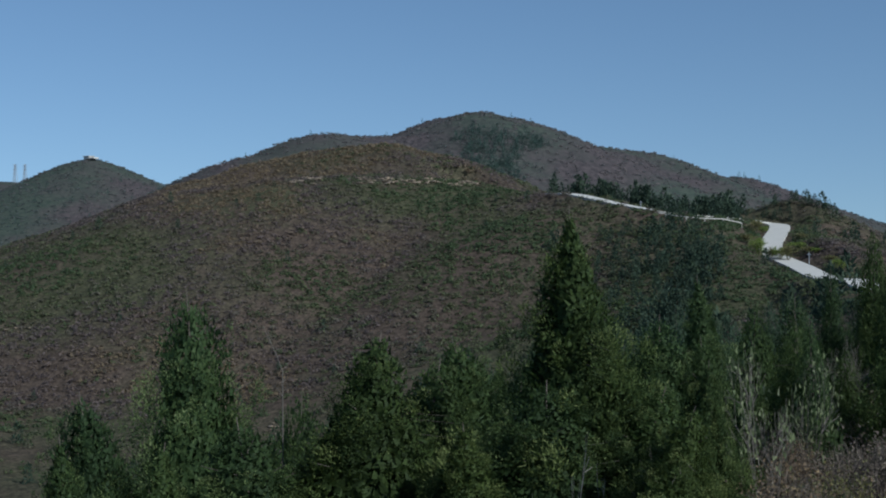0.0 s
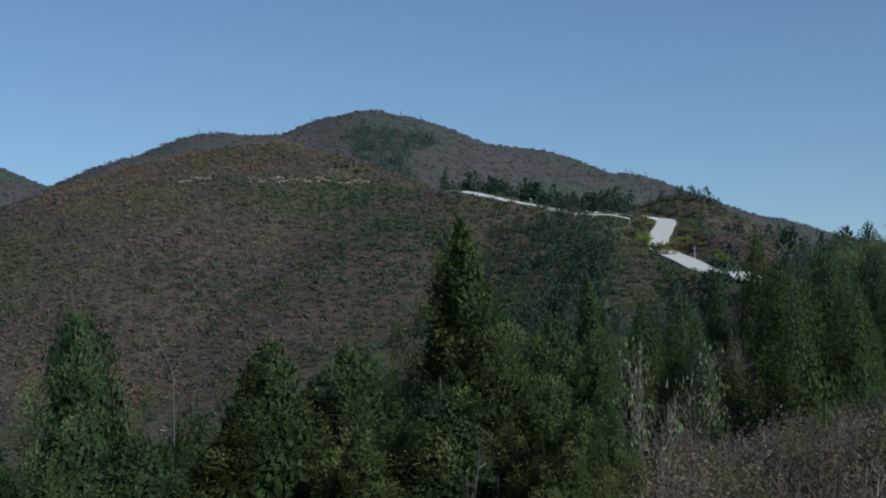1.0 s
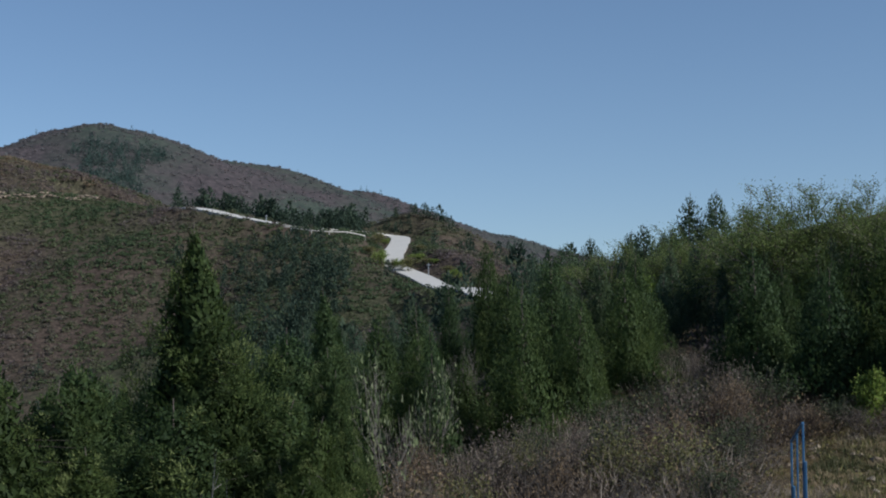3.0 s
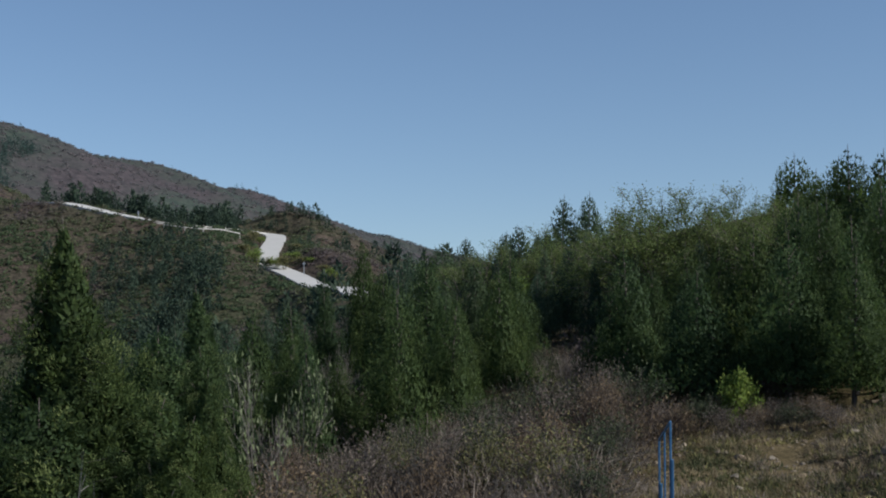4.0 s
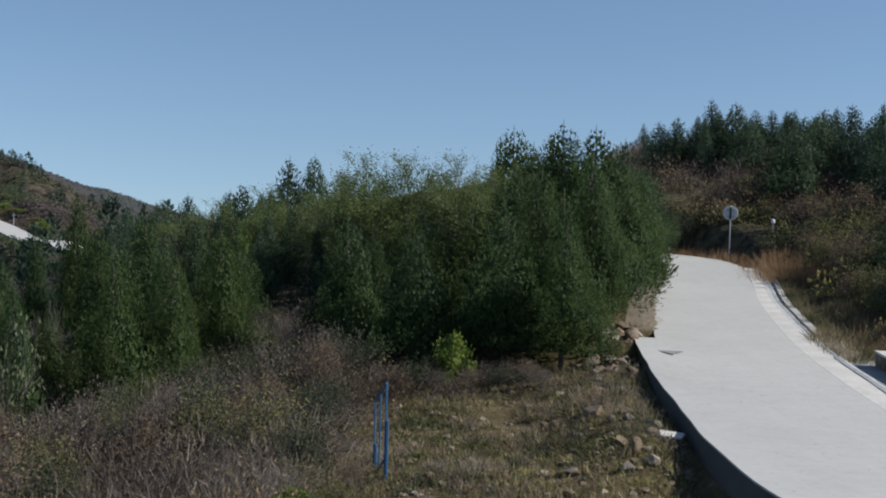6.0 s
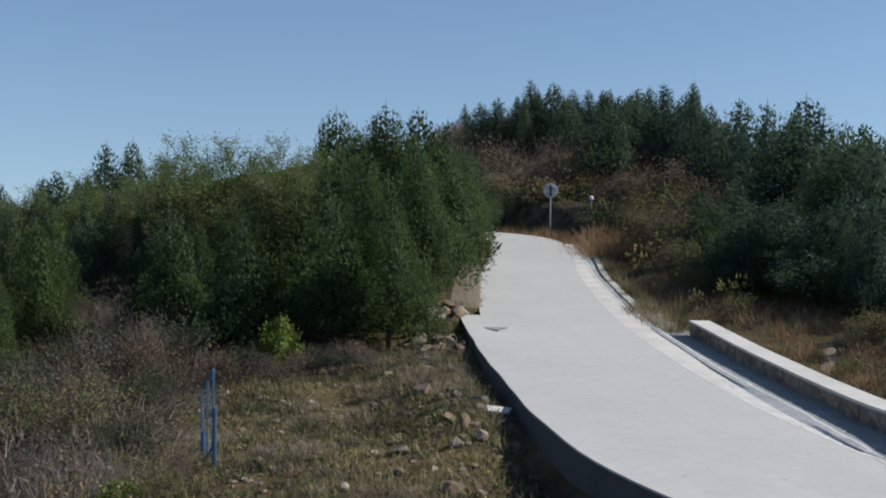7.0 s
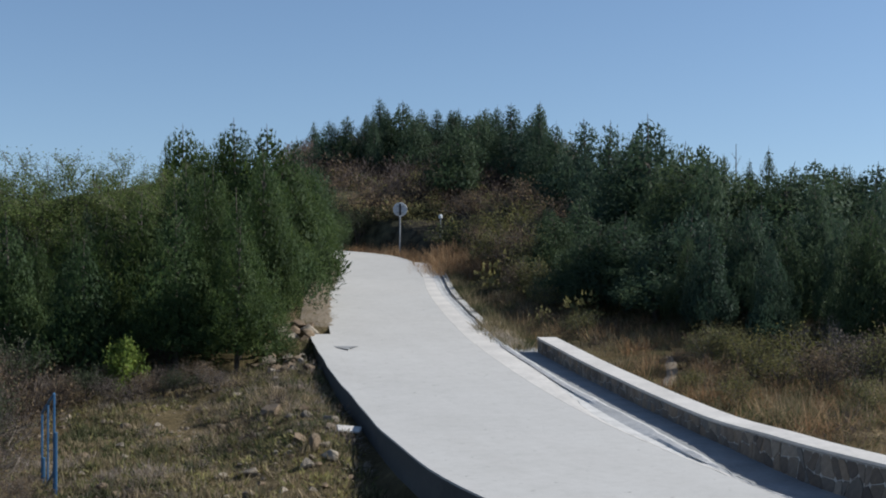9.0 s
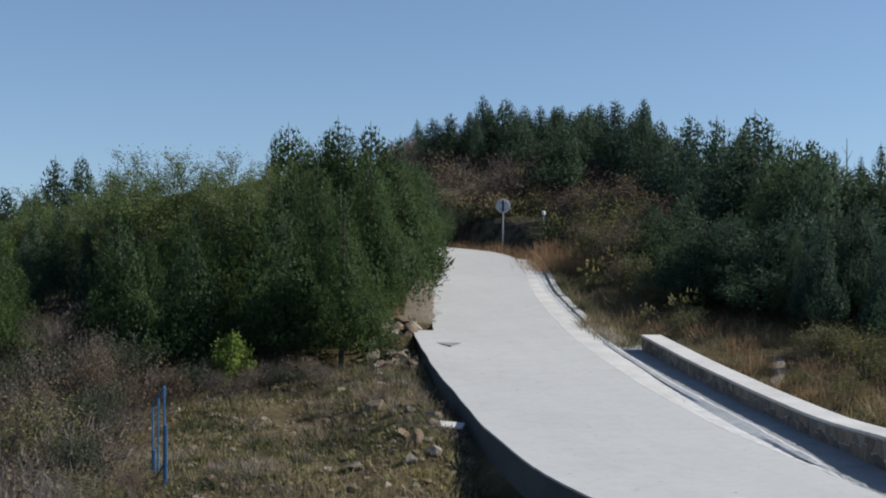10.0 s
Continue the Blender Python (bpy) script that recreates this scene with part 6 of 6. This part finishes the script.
# ---- round road sign seen from behind ----
def lathe(name, profile, axis_m, mat, parent, k=28, label=""):
    bm = bmesh.new()
    rings = [[bm.verts.new((r * math.cos(2 * math.pi * i / k), r * math.sin(2 * math.pi * i / k), z)) for i in range(k)] for r, z in profile]
    for a, b in zip(rings[:-1], rings[1:]):
        for i in range(k):
            bm.faces.new((a[i], a[(i + 1) % k], b[(i + 1) % k], b[i]))
    bm.faces.new(rings[0][::-1])
    bm.faces.new(rings[-1])
    bmesh.ops.recalc_face_normals(bm, faces=bm.faces)
    bmesh.ops.transform(bm, matrix=axis_m, verts=bm.verts)
    return part(name, bm, mat, parent, label)


def road_sign():
    x, y = at(12.77, 67.5)
    z = ground_z(x, y)
    centre = EYE_Z + 67.5 * math.tan(radians(0.26)) - z
    ob = tagged(empty("road_sign", Matrix.Translation((x, y, z)) @ Matrix.Rotation(radians(-12), 4, "Z")), "round pale road sign seen from behind on a steel post", "road sign")
    lathe("post", ((0.038, -0.3), (0.038, centre + 0.34)), Matrix(), STEEL, ob, 12)
    face = Matrix.Translation((0, 0.07, centre)) @ Matrix.Rotation(radians(90), 4, "X")
    disc = lathe("disc", ((0.335, -0.012), (0.37, -0.02), (0.378, 0.0), (0.37, 0.02), (0.335, 0.004)), face, SIGN_BACK, ob, label="pale grey metal disc with a rolled rim")
    bar((0, -0.045, centre - 0.3), (0, -0.045, centre + 0.3), 0.11, ob, "channel", DARK_STEEL, "dark vertical mounting channel")
    for dz in (-0.17, 0.17):
        bar((-0.2, 0.02, centre + dz), (0.2, 0.02, centre + dz), 0.05, ob, "bracket", STEEL)
    return ob


road_sign()


def marker_post():
    x, y = at(14.6, 66.0)
    z = ground_z(x, y)
    h = EYE_Z + 66 * math.tan(radians(0.12)) - z
    ob = tagged(empty("marker_post", Matrix.Translation((x, y, z))), "small white roadside marker half hidden in scrub", "marker post")
    bar((0, 0, -0.2), (0, 0, h - 0.2), 0.05, ob, "post", STEEL)
    lathe("head", ((0.07, 0.0), (0.1, 0.03), (0.1, 0.16), (0.07, 0.21), (0.02, 0.23)), Matrix.Translation((0, 0, h - 0.3)), SIGN_BACK, ob, 14)


marker_post()


def hill_pole(b, d, high):
    x, y = at(b, d)
    ob = tagged(empty("utility_pole", Matrix.Translation((x, y, ground_z(x, y)))), "small pale roadside pole on the far hill", "pole", "far poles")
    lathe("shaft", ((0.09, -0.3), (0.07, high)), Matrix(), STEEL, ob, 8)
    bar((-0.35, 0, high - 0.35), (0.35, 0, high - 0.35), 0.14, ob, "crossarm", STEEL)


hill_bush = bush_kind("shrub", "yellowing shrub beside the far hill road", "shrub", "far shrubs", YELLOWGREEN, 146, 1.5, 0.8, 900, 0.12, 7, 0.1, 0.9, 3)
hill_olive = bush_kind("shrub", "olive shrub beside the far hill road", "shrub", "far shrubs", OLIVE, 147, 1.5, 0.8, 900, 0.12, 7, 0.1, 0.9, 3)
for b, d, tip, w, k in ((-20.4, 242, -0.5, 3.4, 1), (-20.0, 241, -0.42, 3.6, 0), (-19.6, 240, -0.4, 3.6, 1), (-19.2, 250, -0.2, 4.0, 0), (-18.8, 246, -0.5, 3.6, 1), (-18.4, 243, -0.6, 3.4, 0), (-20.9, 246, 0.0, 3.6, 0), (-21.4, 256, 0.15, 3.6, 1),
                        (-17.9, 233, -0.8, 3.4, 1), (-21.0, 274, 0.75, 3.6, 1), (-20.7, 276, 0.5, 3.0, 0), (-17.5, 226, -0.9, 3.0, 0), (-19.0, 262, 0.1, 3.6, 1)):
    x, y = at(b, d)
    set_bush((hill_bush, hill_olive)[k], b, d, max(1.0, EYE_Z + d * math.tan(radians(tip)) - ground_z(x, y)), w)
hill_pole(-18.75, 233, 2.4)
hill_pole(-26.0, 279, 2.2)


def guard_rail():
    """Low pale rail along the far road above the drop."""
    x, y = at(-22.6, 271)
    ob = tagged(empty("guard_rail", Matrix.Translation((x, y, ground_z(x, y)))), "low pale guard rail along the far hill road", "guard rail")
    pts = [Vector((*at(b, d), 0)) - Vector((x, y, 0)) for b, d in ((-24.9, 271), (-24.0, 269.5), (-23.2, 270), (-22.4, 272), (-21.6, 275))]
    zs = [ground_z(x + q.x, y + q.y) - ground_z(x, y) for q in pts]
    for q, z in zip(pts, zs):
        bar(q + Vector((0, 0, z - 0.4)), q + Vector((0, 0, z + 0.9)), 0.2, ob, "post", KERB)
    for (q, z), (r, w) in zip(zip(pts[:-1], zs[:-1]), zip(pts[1:], zs[1:])):
        bar(q + Vector((0, 0, z + 0.8)), r + Vector((0, 0, w + 0.8)), 0.22, ob, "beam", KERB)


guard_rail()


# ---- rock ledge near the crest of the facing hill ----
LEDGE_ROCKS = [m.copy() for m in ROCKS]
for m in LEDGE_ROCKS:
    m.materials.clear()
    m.materials.append(LEDGE)


def ledge(name, b0, b1, d, n, size, seed):
    rng = random.Random(seed)
    cx, cy = at((b0 + b1) / 2, d)
    cz = ground_z(cx, cy)
    thing = tagged(empty(name, Matrix.Translation((cx, cy, cz))), "pale broken rock ledge along the hill crest", "rock ledge", "rock ledges")
    for i in range(n):
        x, y = at(b0 + (b1 - b0) * (i + rng.random()) / n, d + rng.gauss(0, 2.6))
        sz = size * rng.uniform(0.5, 1.3)
        ob = part("rock", LEDGE_ROCKS[rng.randrange(7)], None, thing)
        ob.matrix_basis = Matrix.Translation((x - cx, y - cy, ground_z(x, y) - cz + sz * 0.3)) @ Matrix.Rotation(rng.uniform(-0.4, 0.4), 4, "Z") @ Matrix.Diagonal((sz * 2.2, sz * 1.4, sz * rng.uniform(0.5, 0.9), 1))


ledge("rock_ledge", -41.8, -40.2, 327, 26, 0.8, 401)
ledge("rock_ledge", -38.8, -33.2, 325, 90, 0.75, 402)
ledge("rock_ledge", -54.2, -53.0, 262, 12, 0.45, 403)
ledge("rock_ledge", -42.9, -42.2, 190, 8, 0.5, 404)


# ---- two lattice pylons on the horizon ----
def pylon(b, d, tip):
    x, y = at(b, d)
    z = ground_z(x, y)
    h = EYE_Z + d * math.tan(radians(tip)) - z
    ob = tagged(empty("pylon", Matrix.Translation((x, y, z))), "distant grey lattice power pylon on a ridge", "pylon", "pylons")
    w = 3.4
    for sx, sy in ((-1, -1), (1, -1), (1, 1), (-1, 1)):
        bar((sx * w, sy * w, -2), (sx * 0.8, sy * 0.8, h), 0.7, ob, "leg", STEEL)
    for i in range(5):
        a, c = i / 5, (i + 1) / 5
        wa, wc = w + (0.8 - w) * a, w + (0.8 - w) * c
        bar((-wa, -wa, h * a), (wc, -wc, h * c), 0.45, ob, "lattice", STEEL)
        bar((wa, -wa, h * a), (-wc, -wc, h * c), 0.45, ob, "lattice", STEEL)
    for f in (0.72, 0.85, 0.97):
        bar((-6, 0, h * f), (6, 0, h * f), 0.6, ob, "arm", STEEL)


pylon(-53.55, 2500, 3.3)
pylon(-53.15, 2500, 3.3)


def summit_hut():
    """Flat-roofed shelter on the left hill's summit."""
    x, y = at(-50.5, 818)
    z = ground_z(x, y)
    ob = tagged(empty("summit_hut", Matrix.Translation((x, y, z))), "low pale flat-roofed building on the hill summit", "building")
    for n, c, sz, mt in (("wall", (0, 0, 0.8), (5, 4, 1.7), STRIP), ("roof", (0, 0, 1.75), (5.8, 5, 0.3), KERB), ("terrace", (4.6, 0, 0.4), (4.5, 4, 0.9), STRIP)):
        bm = bmesh.new()
        bmesh.ops.create_cube(bm, size=1)
        bmesh.ops.scale(bm, vec=sz, verts=bm.verts)
        bmesh.ops.bevel(bm, geom=bm.edges[:], offset=0.08, segments=1, affect="EDGES")
        bmesh.ops.translate(bm, vec=c, verts=bm.verts)
        part(n, bm, mt, ob)


summit_hut()


def dead_trunk():
    """Bare pole of a dead tree above the conifers."""
    x, y = at(27.7, 56)
    z = ground_z(x, y)
    h = EYE_Z + 56 * math.tan(radians(3.3)) - z
    v, f = tubes([((0, 0, -0.2), (0.03, 0, h * 0.6), 0.06, 0.035), ((0.03, 0, h * 0.6), (0.0, 0, h), 0.035, 0.012), ((0.02, 0, h * 0.8), (0.3, 0.1, h * 0.9), 0.014, 0.006), ((0.02, 0, h * 0.86), (-0.22, 0, h * 0.93), 0.012, 0.005)], 6)
    ob = part("dead_tree", mesh_of("dead_tree", v, f, BARK, smooth=True))
    ob.location = (x, y, z)
    tagged(ob, "thin bare dead trunk rising above the conifers", "dead tree")


dead_trunk()
chipped_patch()
build_parapet()
